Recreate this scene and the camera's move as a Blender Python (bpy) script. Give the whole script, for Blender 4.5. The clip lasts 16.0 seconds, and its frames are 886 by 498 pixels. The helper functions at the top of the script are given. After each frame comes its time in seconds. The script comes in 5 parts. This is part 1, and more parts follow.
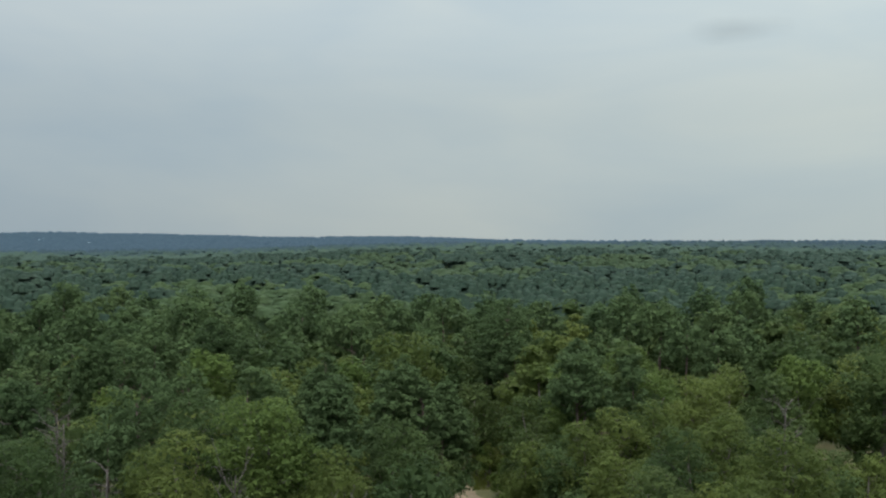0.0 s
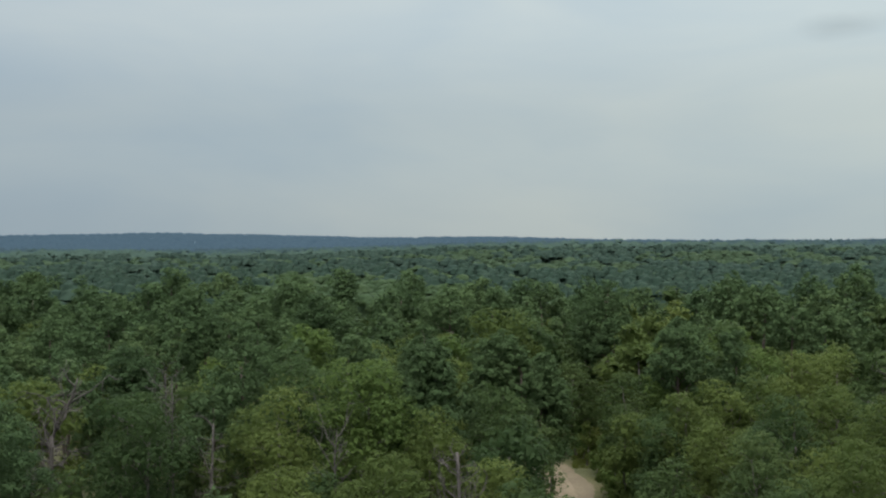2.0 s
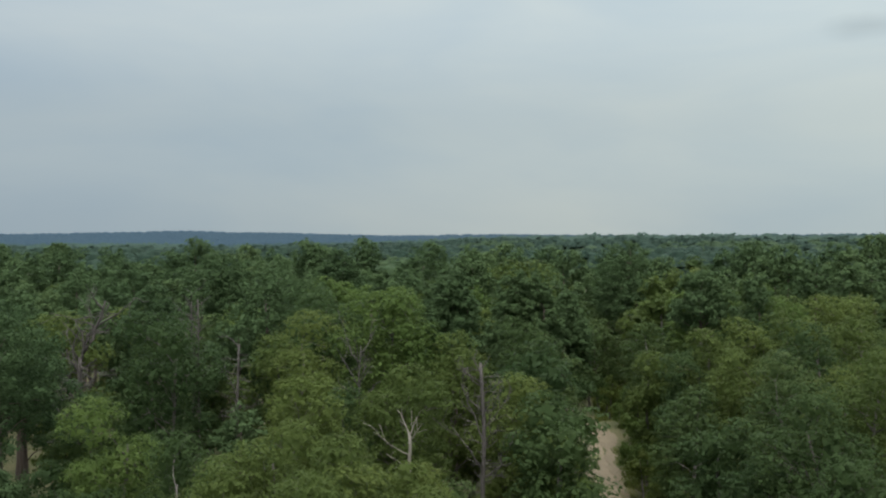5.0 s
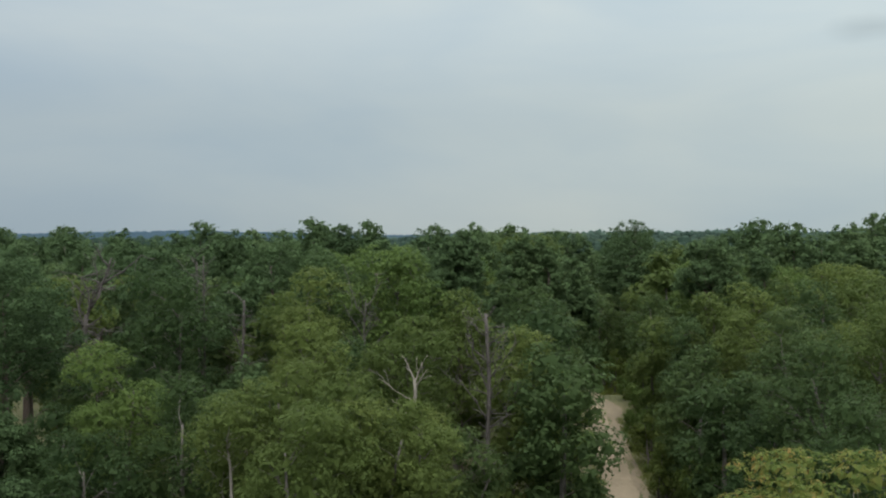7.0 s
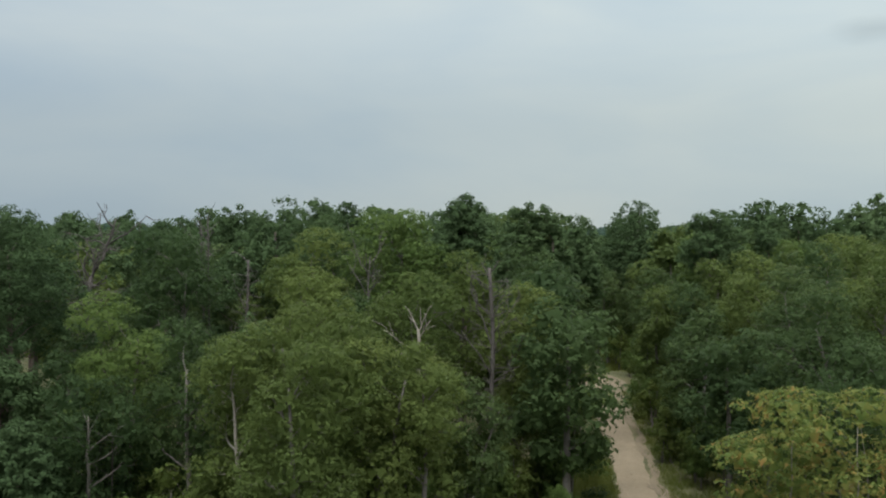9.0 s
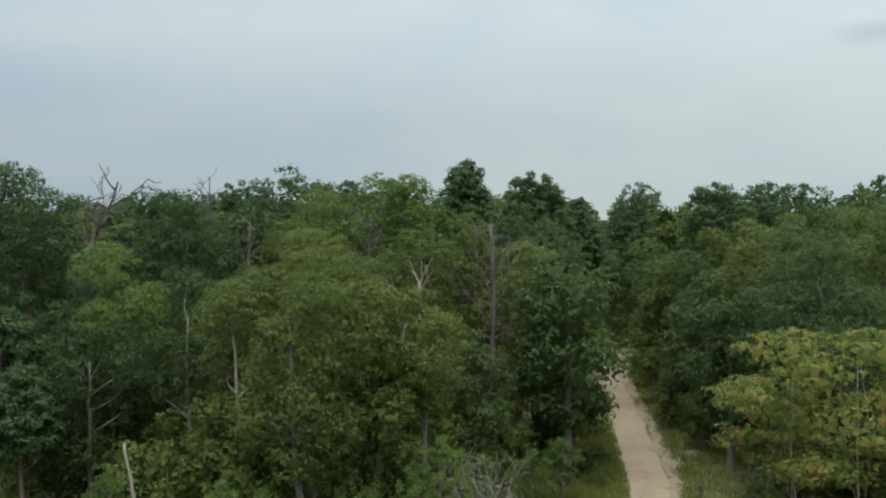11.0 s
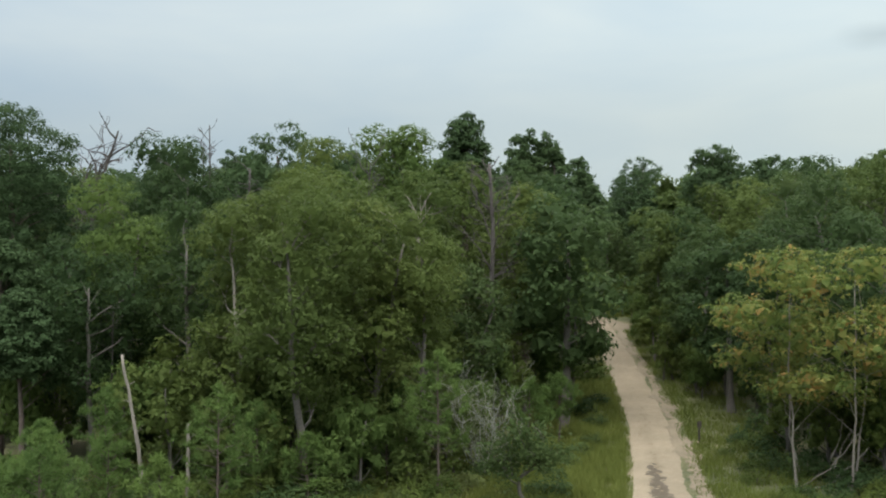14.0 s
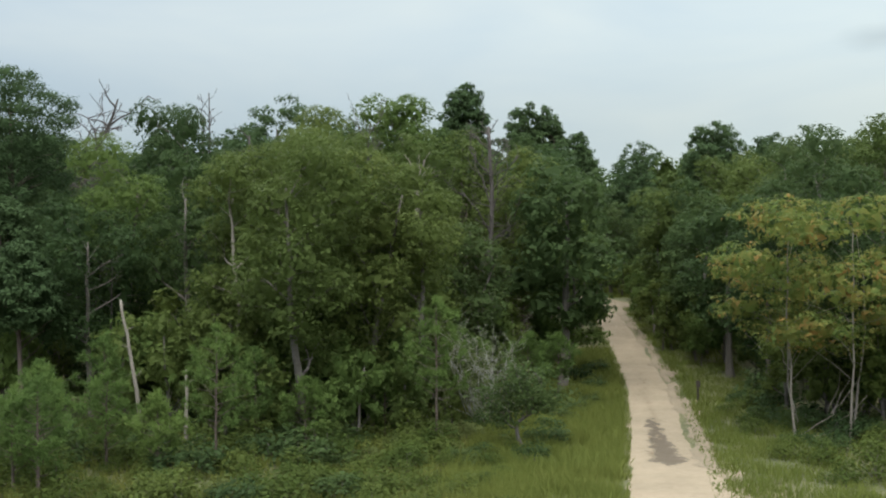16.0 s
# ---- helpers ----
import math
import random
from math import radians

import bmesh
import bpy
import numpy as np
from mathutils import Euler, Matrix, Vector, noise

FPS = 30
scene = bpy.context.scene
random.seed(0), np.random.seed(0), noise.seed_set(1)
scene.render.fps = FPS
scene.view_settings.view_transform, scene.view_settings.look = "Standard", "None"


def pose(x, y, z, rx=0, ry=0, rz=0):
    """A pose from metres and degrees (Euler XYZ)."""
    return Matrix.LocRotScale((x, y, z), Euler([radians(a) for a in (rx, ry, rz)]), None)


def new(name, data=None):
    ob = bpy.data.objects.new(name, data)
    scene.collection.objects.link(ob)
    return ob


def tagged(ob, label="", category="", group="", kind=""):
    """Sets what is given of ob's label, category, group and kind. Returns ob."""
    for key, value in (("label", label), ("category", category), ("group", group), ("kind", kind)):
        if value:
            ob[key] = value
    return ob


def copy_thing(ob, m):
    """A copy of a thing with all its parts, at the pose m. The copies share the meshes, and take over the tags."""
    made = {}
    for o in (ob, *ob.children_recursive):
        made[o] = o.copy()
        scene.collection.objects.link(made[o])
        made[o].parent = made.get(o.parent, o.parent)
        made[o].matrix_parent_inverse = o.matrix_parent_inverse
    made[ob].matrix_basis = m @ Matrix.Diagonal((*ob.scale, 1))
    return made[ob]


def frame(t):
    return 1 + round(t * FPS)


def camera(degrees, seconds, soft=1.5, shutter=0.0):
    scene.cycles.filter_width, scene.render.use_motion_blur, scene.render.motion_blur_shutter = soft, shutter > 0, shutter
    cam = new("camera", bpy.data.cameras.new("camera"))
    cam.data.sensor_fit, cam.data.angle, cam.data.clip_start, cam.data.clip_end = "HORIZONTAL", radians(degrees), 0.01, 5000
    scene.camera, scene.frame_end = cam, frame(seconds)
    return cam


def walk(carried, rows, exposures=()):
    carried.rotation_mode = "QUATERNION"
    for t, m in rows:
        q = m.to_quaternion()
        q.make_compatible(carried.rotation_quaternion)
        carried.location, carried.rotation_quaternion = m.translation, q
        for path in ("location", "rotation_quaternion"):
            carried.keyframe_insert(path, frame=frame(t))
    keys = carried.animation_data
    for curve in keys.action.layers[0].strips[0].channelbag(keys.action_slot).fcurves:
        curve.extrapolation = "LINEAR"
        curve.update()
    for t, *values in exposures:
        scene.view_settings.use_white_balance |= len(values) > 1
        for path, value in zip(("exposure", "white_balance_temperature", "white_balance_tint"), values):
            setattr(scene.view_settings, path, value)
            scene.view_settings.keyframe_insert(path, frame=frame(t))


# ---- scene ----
cam = camera(45.3, 16.0, soft=2.1)
METRES, EYE, TILT, LEAN, TURN = 22.0, 29.5, -0.25, 0.0, 0.0
ROWS = [
    (0.0, 0.0, 0.0, 0.0, 0.0, 0.0, -0.0),
    (0.5, 0.0016, -0.0026, -0.0149, 2.47, 0.02, 0.0),
    (1.0, 0.0011, -0.0048, -0.0409, 3.79, 0.05, -0.0),
    (1.5, -0.0006, -0.0067, -0.0784, 4.62, 0.1, 0.0),
    (2.0, -0.0019, -0.0076, -0.1216, 5.27, 0.13, -0.0),
    (2.5, -0.0027, -0.011, -0.1637, 5.63, 0.14, -0.01),
    (3.0, -0.0044, -0.0147, -0.2053, 5.85, 0.16, 0.0),
    (3.5, -0.005, -0.0185, -0.2446, 6.07, 0.2, 0.01),
    (4.0, -0.0052, -0.0208, -0.2827, 6.2, 0.22, 0.03),
    (4.5, -0.0053, -0.0236, -0.3196, 6.35, 0.23, 0.04),
    (5.0, -0.0052, -0.0258, -0.3544, 6.43, 0.23, 0.04),
    (7.5, -0.0062, -0.0291, -0.5195, 6.77, 0.37, 0.06),
    (8.0, -0.0045, -0.0298, -0.5514, 6.86, 0.42, 0.08),
    (8.5, -0.0038, -0.03, -0.5815, 6.9, 0.44, 0.09),
    (9.0, -0.0034, -0.03, -0.6111, 6.94, 0.45, 0.09),
    (11.5, 0.0032, -0.0323, -0.7591, 7.14, 0.62, 0.1),
    (12.0, 0.0048, -0.0325, -0.7868, 7.18, 0.65, 0.1),
    (12.5, 0.0079, -0.0324, -0.8145, 7.24, 0.68, 0.13),
    (13.0, 0.0098, -0.0327, -0.8418, 7.26, 0.71, 0.13),
    (13.5, 0.0119, -0.0324, -0.8689, 7.28, 0.73, 0.12),
    (14.0, 0.013, -0.0321, -0.8955, 7.29, 0.76, 0.11),
    (14.5, 0.014, -0.0317, -0.922, 7.3, 0.78, 0.11),
    (15.0, 0.0152, -0.0317, -0.948, 7.31, 0.8, 0.1),
    (15.5, 0.0163, -0.032, -0.9732, 7.32, 0.83, 0.1),
    (16.0, 0.0174, -0.0324, -0.9978, 7.33, 0.87, 0.11),
]
walk(cam, [(t, pose(0, 0, EYE, TILT, LEAN, TURN) @ pose(METRES * x, METRES * y, METRES * z, 90 + pitch, roll, yaw)) for t, x, y, z, yaw, pitch, roll in ROWS],
     exposures=[(0.0, 0.0), (5.0, 0.04), (9.0, 0.1), (12.5, 0.26), (16.0, 0.36)])

# ---------------------------------------------------------------- sky and sun
SUN_EL, SUN_AZ = 57.0, 198.0
world = bpy.data.worlds.new("overcast_sky")
scene.world = world
world.use_nodes = True
wn, wl = world.node_tree.nodes, world.node_tree.links
wn.clear()


def wnode(kind, **values):
    n = wn.new(kind)
    for key, value in values.items():
        n.inputs[key].default_value = value
    return n


w_out = wn.new("ShaderNodeOutputWorld")
w_bg = wn.new("ShaderNodeBackground")
w_sky = wn.new("ShaderNodeTexSky")
w_sky.sky_type, w_sky.sun_disc = "NISHITA", False
w_sky.sun_elevation, w_sky.sun_rotation = radians(SUN_EL), radians(SUN_AZ)
w_sky.air_density, w_sky.dust_density = 1.0, 3.0
w_co = wn.new("ShaderNodeTexCoord")
w_sep = wn.new("ShaderNodeSeparateXYZ")
wl.new(w_co.outputs["Generated"], w_sep.inputs[0])
w_ramp = wn.new("ShaderNodeValToRGB")
w_ramp.color_ramp.interpolation = "EASE"
SKY_STOPS = ((0.0, (0.425, 0.494, 0.502)), (0.1, (0.46, 0.534, 0.543)), (0.23, (0.575, 0.66, 0.672)), (0.34, (0.86, 0.95, 1.02)), (0.55, (2.0, 2.06, 2.1)), (1.0, (3.1, 3.13, 3.1)))
for pos, col in SKY_STOPS[1:-1]:
    w_ramp.color_ramp.elements.new(pos)
for e, (pos, col) in zip(w_ramp.color_ramp.elements, SKY_STOPS):
    e.color = (*col, 1)
wl.new(w_sep.outputs["Z"], w_ramp.inputs[0])
# long soft cloud bands, flattened towards the horizon
w_map = wn.new("ShaderNodeMapping")
w_map.inputs["Scale"].default_value = (1.8, 1.8, 6.0)
w_map.inputs["Rotation"].default_value = (0.12, 0.10, 0.3)
wl.new(w_co.outputs["Generated"], w_map.inputs[0])
w_n1 = wnode("ShaderNodeTexNoise", Scale=1.6, Detail=5.0, Roughness=0.5, Distortion=0.4)
wl.new(w_map.outputs[0], w_n1.inputs["Vector"])
w_r1 = wn.new("ShaderNodeMapRange")
for key, value in (("From Min", 0.3), ("From Max", 0.7), ("To Min", 0.0), ("To Max", 1.0)):
    w_r1.inputs[key].default_value = value
wl.new(w_n1.outputs["Fac"], w_r1.inputs["Value"])
w_tone = wn.new("ShaderNodeMixRGB")
w_tone.inputs[1].default_value, w_tone.inputs[2].default_value = (0.85, 0.91, 0.98, 1), (1.07, 1.055, 1.03, 1)
wl.new(w_r1.outputs[0], w_tone.inputs[0])
w_mul = wn.new("ShaderNodeMixRGB")
w_mul.blend_type = "MULTIPLY"
w_mul.inputs[0].default_value = 1.0
wl.new(w_ramp.outputs[0], w_mul.inputs[1])
wl.new(w_tone.outputs[0], w_mul.inputs[2])
# the cloud is thinner, and brighter, towards the hidden sun
w_side = wnode("ShaderNodeMapRange")
for key, value in (("From Min", -0.5), ("From Max", 0.4), ("To Min", 0.0), ("To Max", 1.0)):
    w_side.inputs[key].default_value = value
wl.new(w_sep.outputs["X"], w_side.inputs["Value"])
w_tint = wn.new("ShaderNodeMixRGB")
w_tint.inputs[1].default_value, w_tint.inputs[2].default_value = (0.867, 0.885, 0.943, 1), (1.212, 1.17, 1.118, 1)
wl.new(w_side.outputs[0], w_tint.inputs[0])
w_thin = wn.new("ShaderNodeMixRGB")
w_thin.blend_type = "MULTIPLY"
w_thin.inputs[0].default_value = 1.0
wl.new(w_mul.outputs[0], w_thin.inputs[1])
wl.new(w_tint.outputs[0], w_thin.inputs[2])
# a small darker cloud, long and flat
w_off = wn.new("ShaderNodeVectorMath")
w_off.operation = "SUBTRACT"
w_off.inputs[1].default_value = (0.262, 0.945, 0.191)
wl.new(w_co.outputs["Generated"], w_off.inputs[0])
w_flat = wn.new("ShaderNodeVectorMath")
w_flat.operation = "MULTIPLY"
w_flat.inputs[1].default_value = (30.0, 30.0, 110.0)
wl.new(w_off.outputs[0], w_flat.inputs[0])
w_len = wn.new("ShaderNodeVectorMath")
w_len.operation = "LENGTH"
wl.new(w_flat.outputs[0], w_len.inputs[0])
w_n2 = wnode("ShaderNodeTexNoise", Scale=22.0, Detail=3.0)
wl.new(w_co.outputs["Generated"], w_n2.inputs["Vector"])
w_sum = wn.new("ShaderNodeMath")
w_sum.operation = "MULTIPLY_ADD"
w_sum.inputs[1].default_value = 1.6
wl.new(w_n2.outputs["Fac"], w_sum.inputs[0])
wl.new(w_len.outputs["Value"], w_sum.inputs[2])
w_spot = wn.new("ShaderNodeMapRange")
for key, value in (("From Min", 0.9), ("From Max", 2.3), ("To Min", 0.84), ("To Max", 1.0)):
    w_spot.inputs[key].default_value = value
wl.new(w_sum.outputs[0], w_spot.inputs["Value"])
w_cloud = wn.new("ShaderNodeMixRGB")
w_cloud.blend_type = "MULTIPLY"
w_cloud.inputs[0].default_value = 1.0
w_back = wnode("ShaderNodeMapRange")
for key, value in (("From Min", -1.0), ("From Max", 0.2), ("To Min", 1.3), ("To Max", 1.0)):
    w_back.inputs[key].default_value = value
wl.new(w_sep.outputs["Y"], w_back.inputs["Value"])
w_south = wn.new("ShaderNodeMixRGB")
w_south.blend_type = "MULTIPLY"
w_south.inputs[0].default_value = 1.0
wl.new(w_thin.outputs[0], w_south.inputs[1])
wl.new(w_back.outputs[0], w_south.inputs[2])
wl.new(w_south.outputs[0], w_cloud.inputs[1])
wl.new(w_spot.outputs[0], w_cloud.inputs[2])
w_dim = wn.new("ShaderNodeMixRGB")
w_dim.blend_type = "MULTIPLY"
w_dim.inputs[0].default_value, w_dim.inputs[2].default_value = 1.0, (0.08, 0.08, 0.08, 1)
wl.new(w_sky.outputs[0], w_dim.inputs[1])
w_mix = wn.new("ShaderNodeMixRGB")
w_mix.inputs[0].default_value = 0.9
wl.new(w_dim.outputs[0], w_mix.inputs[1])
wl.new(w_cloud.outputs[0], w_mix.inputs[2])
wl.new(w_mix.outputs[0], w_bg.inputs["Color"])
w_bg.inputs["Strength"].default_value = 1.0
wl.new(w_bg.outputs[0], w_out.inputs[0])

sun = new("sun", bpy.data.lights.new("sun", "SUN"))
sun.data.energy, sun.data.angle, sun.data.color = 1.75, radians(25), (1.0, 0.96, 0.88)
sun.matrix_world = pose(0, 0, 60, 90 - SUN_EL, 0, 180 - SUN_AZ)

# ---------------------------------------------------------------- materials


def shader(name):
    m = bpy.data.materials.new(name)
    m.use_nodes = True
    nt = m.node_tree
    return m, nt, nt.nodes["Principled BSDF"], nt.nodes["Material Output"]


def ramp(nt, stops):
    r = nt.nodes.new("ShaderNodeValToRGB")
    for i, (pos, col) in enumerate(stops):
        e = r.color_ramp.elements[i] if i < 2 else r.color_ramp.elements.new(pos)
        e.position, e.color = pos, (*col, 1)
    return r


def noise_tex(nt, scale, detail=4.0, rough=0.55):
    n = nt.nodes.new("ShaderNodeTexNoise")
    n.inputs["Scale"].default_value, n.inputs["Detail"].default_value, n.inputs["Roughness"].default_value = scale, detail, rough
    g = nt.nodes.new("ShaderNodeNewGeometry")
    nt.links.new(g.outputs["Position"], n.inputs["Vector"])
    return n


def math_node(nt, op, a, b):
    n = nt.nodes.new("ShaderNodeMath")
    n.operation = op
    for i, v in enumerate((a, b)):
        if isinstance(v, (int, float)):
            n.inputs[i].default_value = v
        else:
            nt.links.new(v, n.inputs[i])
    return n.outputs[0]


def leaf_material(name, stops, gloss=0.55, see_through=0.5, patch=0.35, own=0.32, grain=4.5, depth=0.02, speck=0.12, patch_scale=0.22):
    """Foliage: tone varies leaf by leaf, tree by tree and in patches over the wood."""
    m, nt, bsdf, out = shader(name)
    geo, info = nt.nodes.new("ShaderNodeNewGeometry"), nt.nodes.new("ShaderNodeObjectInfo")
    big = noise_tex(nt, patch_scale, 3.0)
    a = math_node(nt, "MULTIPLY", geo.outputs["Random Per Island"], speck)
    b = math_node(nt, "MULTIPLY", info.outputs["Random"], own)
    c = math_node(nt, "MULTIPLY", big.outputs["Fac"], patch)
    f = math_node(nt, "ADD", math_node(nt, "ADD", a, b), c)
    r = ramp(nt, stops)
    nt.links.new(f, r.inputs[0])
    nt.links.new(r.outputs[0], bsdf.inputs["Base Color"])
    bsdf.inputs["Roughness"].default_value = gloss
    bsdf.inputs["Specular IOR Level"].default_value = 0.06
    fine = noise_tex(nt, grain, 3.0, 0.6)
    bp = nt.nodes.new("ShaderNodeBump")
    bp.inputs["Strength"].default_value, bp.inputs["Distance"].default_value = 1.0, depth
    nt.links.new(fine.outputs["Fac"], bp.inputs["Height"])
    nt.links.new(bp.outputs[0], bsdf.inputs["Normal"])
    tr = nt.nodes.new("ShaderNodeBsdfTranslucent")
    nt.links.new(r.outputs[0], tr.inputs["Color"])
    mix = nt.nodes.new("ShaderNodeMixShader")
    mix.inputs[0].default_value = see_through
    nt.links.new(bsdf.outputs[0], mix.inputs[1])
    nt.links.new(tr.outputs[0], mix.inputs[2])
    nt.links.new(mix.outputs[0], out.inputs["Surface"])
    return m


def bark_material(name, dark, light, scale=9.0, bump=0.5):
    m, nt, bsdf, out = shader(name)
    n = noise_tex(nt, scale, 6.0, 0.65)
    n2 = noise_tex(nt, 0.9, 2.0)
    f = math_node(nt, "ADD", math_node(nt, "MULTIPLY", n.outputs["Fac"], 0.7), math_node(nt, "MULTIPLY", n2.outputs["Fac"], 0.35))
    r = ramp(nt, ((0.3, dark), (0.75, light)))
    nt.links.new(f, r.inputs[0])
    nt.links.new(r.outputs[0], bsdf.inputs["Base Color"])
    bsdf.inputs["Roughness"].default_value = 0.9
    bp = nt.nodes.new("ShaderNodeBump")
    bp.inputs["Strength"].default_value, bp.inputs["Distance"].default_value = bump, 0.04
    nt.links.new(n.outputs["Fac"], bp.inputs["Height"])
    nt.links.new(bp.outputs[0], bsdf.inputs["Normal"])
    return m


OAK = leaf_material("oak_leaf", ((0.1, (0.0261, 0.0502, 0.0198)), (0.45, (0.0538, 0.0852, 0.0296)), (0.75, (0.0877, 0.1149, 0.0389)), (1.0, (0.1306, 0.1428, 0.0550))))
OAK_BRIGHT = leaf_material("bright_oak_leaf", ((0.1, (0.0474, 0.0838, 0.0239)), (0.5, (0.0849, 0.1279, 0.0345)), (1.0, (0.1395, 0.1747, 0.0532))))
OAK_TURNING = leaf_material("turning_oak_leaf", ((0.26, (0.0504, 0.0856, 0.0238)), (0.40, (0.0980, 0.1369, 0.0356)), (0.50, (0.1470, 0.1569, 0.0416)), (0.60, (0.2200, 0.1430, 0.0470))), patch=0.75, own=0.02, patch_scale=0.9)
OAK_OLIVE = leaf_material("olive_oak_leaf", ((0.1, (0.0474, 0.0735, 0.0213)), (0.5, (0.0886, 0.1202, 0.0324)), (1.0, (0.1535, 0.1702, 0.0552))))
PINE = leaf_material("pine_needle", ((0.1, (0.0335, 0.0603, 0.0258)), (0.5, (0.0609, 0.0973, 0.0396)), (1.0, (0.1071, 0.1378, 0.0526))), 0.7, 0.4)
PINE_YOUNG = leaf_material("young_pine_needle", ((0.1, (0.0562, 0.0983, 0.0301)), (0.5, (0.1030, 0.1572, 0.0427)), (1.0, (0.1619, 0.2106, 0.0586))), 0.6, 0.5)
SHRUB = leaf_material("shrub_leaf", ((0.1, (0.0375, 0.0634, 0.0156)), (0.5, (0.0769, 0.1038, 0.0256)), (1.0, (0.1263, 0.1421, 0.0413))))
SHRUB_GREY = leaf_material("grey_shrub_leaf", ((0.1, (0.0617, 0.0866, 0.0281)), (0.5, (0.0980, 0.1213, 0.0404)), (1.0, (0.1452, 0.1629, 0.0617))))
# far leaves: aerial haze is put into the base colour, bluer with distance
FAR_HAZE_OAK = leaf_material("distant_hazed_oak_leaf", ((0.1, (0.0261, 0.0501, 0.0251)), (0.5, (0.0475, 0.0761, 0.0367)), (1.0, (0.0832, 0.1075, 0.0528))), 0.85, 0.25, grain=1.3, depth=0.08, patch=0.65, speck=0.16)
FAR_HAZE_PINE = leaf_material("distant_hazed_pine_needle", ((0.1, (0.0145, 0.0312, 0.0228)), (0.5, (0.0273, 0.0485, 0.0350)), (1.0, (0.0438, 0.0677, 0.0472))), 0.85, 0.2, grain=1.3, depth=0.08, patch=0.65, speck=0.16)
MID_HAZE_OAK = leaf_material("mid_hazed_oak_leaf", ((0.1, (0.0285, 0.0521, 0.0305)), (0.5, (0.0453, 0.0727, 0.0403)), (1.0, (0.0713, 0.0978, 0.0519))), 0.85, 0.25, grain=0.9, depth=0.1, patch=0.65, speck=0.14)
MID_HAZE_PINE = leaf_material("mid_hazed_pine_needle", ((0.1, (0.0185, 0.0358, 0.0288)), (0.5, (0.0282, 0.0494, 0.0384)), (1.0, (0.0430, 0.0667, 0.0481))), 0.85, 0.2, grain=0.9, depth=0.1, patch=0.65, speck=0.14)
LAST_HAZE_OAK = leaf_material("last_hazed_oak_leaf", ((0.1, (0.0304, 0.0534, 0.0398)), (0.5, (0.0399, 0.0672, 0.0481)), (1.0, (0.0552, 0.0828, 0.0546))), 0.9, 0.2, grain=0.9, depth=0.2, speck=0.12)
LAST_HAZE_PINE = leaf_material("last_hazed_pine_needle", ((0.1, (0.0298, 0.0538, 0.0448)), (0.5, (0.0413, 0.0679, 0.0545)), (1.0, (0.0562, 0.0850, 0.0622))), 0.9, 0.2, grain=0.9, depth=0.2, speck=0.12)
DIM_HAZE = leaf_material("haze_tinted_leaf", ((0.1, (0.0276, 0.0499, 0.0510)), (0.5, (0.0333, 0.0580, 0.0580)), (1.0, (0.0425, 0.0696, 0.0661))), 0.9, 0.2, grain=0.9, depth=0.1, speck=0.1)
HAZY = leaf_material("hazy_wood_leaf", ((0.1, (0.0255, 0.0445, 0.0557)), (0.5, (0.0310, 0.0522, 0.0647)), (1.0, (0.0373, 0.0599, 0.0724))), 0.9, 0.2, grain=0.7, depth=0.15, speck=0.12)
RIDGE_HAZE = leaf_material("hazed_ridge_leaf", ((0.1, (0.0248, 0.0466, 0.0647)), (0.9, (0.0304, 0.0543, 0.0738))), 0.9, 0.1, grain=0.5, depth=0.1)
GRASS = leaf_material("grass_blade", ((0.1, (0.0765, 0.1101, 0.0256)), (0.5, (0.1274, 0.1494, 0.0377)), (0.85, (0.1910, 0.1731, 0.0603)), (1.0, (0.2549, 0.1966, 0.0980))), 0.6, 0.4)
BARK_PINE = bark_material("pine_bark", (0.0390, 0.0296, 0.0250), (0.1170, 0.0897, 0.0741))
BARK_OAK = bark_material("oak_bark", (0.0468, 0.0421, 0.0359), (0.1326, 0.1209, 0.1053))
BARK_PALE = bark_material("pale_bark", (0.0861, 0.0780, 0.0630), (0.1984, 0.1797, 0.1504))
GREY_TWIG = bark_material("grey_twig", (0.0975, 0.1014, 0.0819), (0.2106, 0.2145, 0.1833))
DEAD = bark_material("weathered_dead_wood", (0.0293, 0.0260, 0.0230), (0.0760, 0.0675, 0.0602))
WOOD_POST = bark_material("post_wood", (0.0198, 0.0162, 0.0126), (0.0528, 0.0432, 0.0324), 14.0)


def ground_material():
    m, nt, bsdf, out = shader("forest_ground")
    n1, n2, n3 = noise_tex(nt, 0.16, 4.0), noise_tex(nt, 1.7, 6.0, 0.65), noise_tex(nt, 14.0, 5.0, 0.7)
    f = math_node(nt, "ADD", math_node(nt, "MULTIPLY", n1.outputs["Fac"], 0.5), math_node(nt, "MULTIPLY", n2.outputs["Fac"], 0.32))
    f = math_node(nt, "ADD", f, math_node(nt, "MULTIPLY", n3.outputs["Fac"], 0.28))
    r = ramp(nt, ((0.36, (0.0330, 0.0390, 0.0156)), (0.5, (0.0600, 0.0690, 0.0240)), (0.6, (0.0960, 0.0930, 0.0372)), (0.74, (0.1440, 0.1140, 0.0630))))
    nt.links.new(f, r.inputs[0])
    nt.links.new(r.outputs[0], bsdf.inputs["Base Color"])
    bsdf.inputs["Roughness"].default_value = 0.95
    bp = nt.nodes.new("ShaderNodeBump")
    bp.inputs["Strength"].default_value, bp.inputs["Distance"].default_value = 0.8, 0.08
    nt.links.new(n3.outputs["Fac"], bp.inputs["Height"])
    nt.links.new(bp.outputs[0], bsdf.inputs["Normal"])
    return m


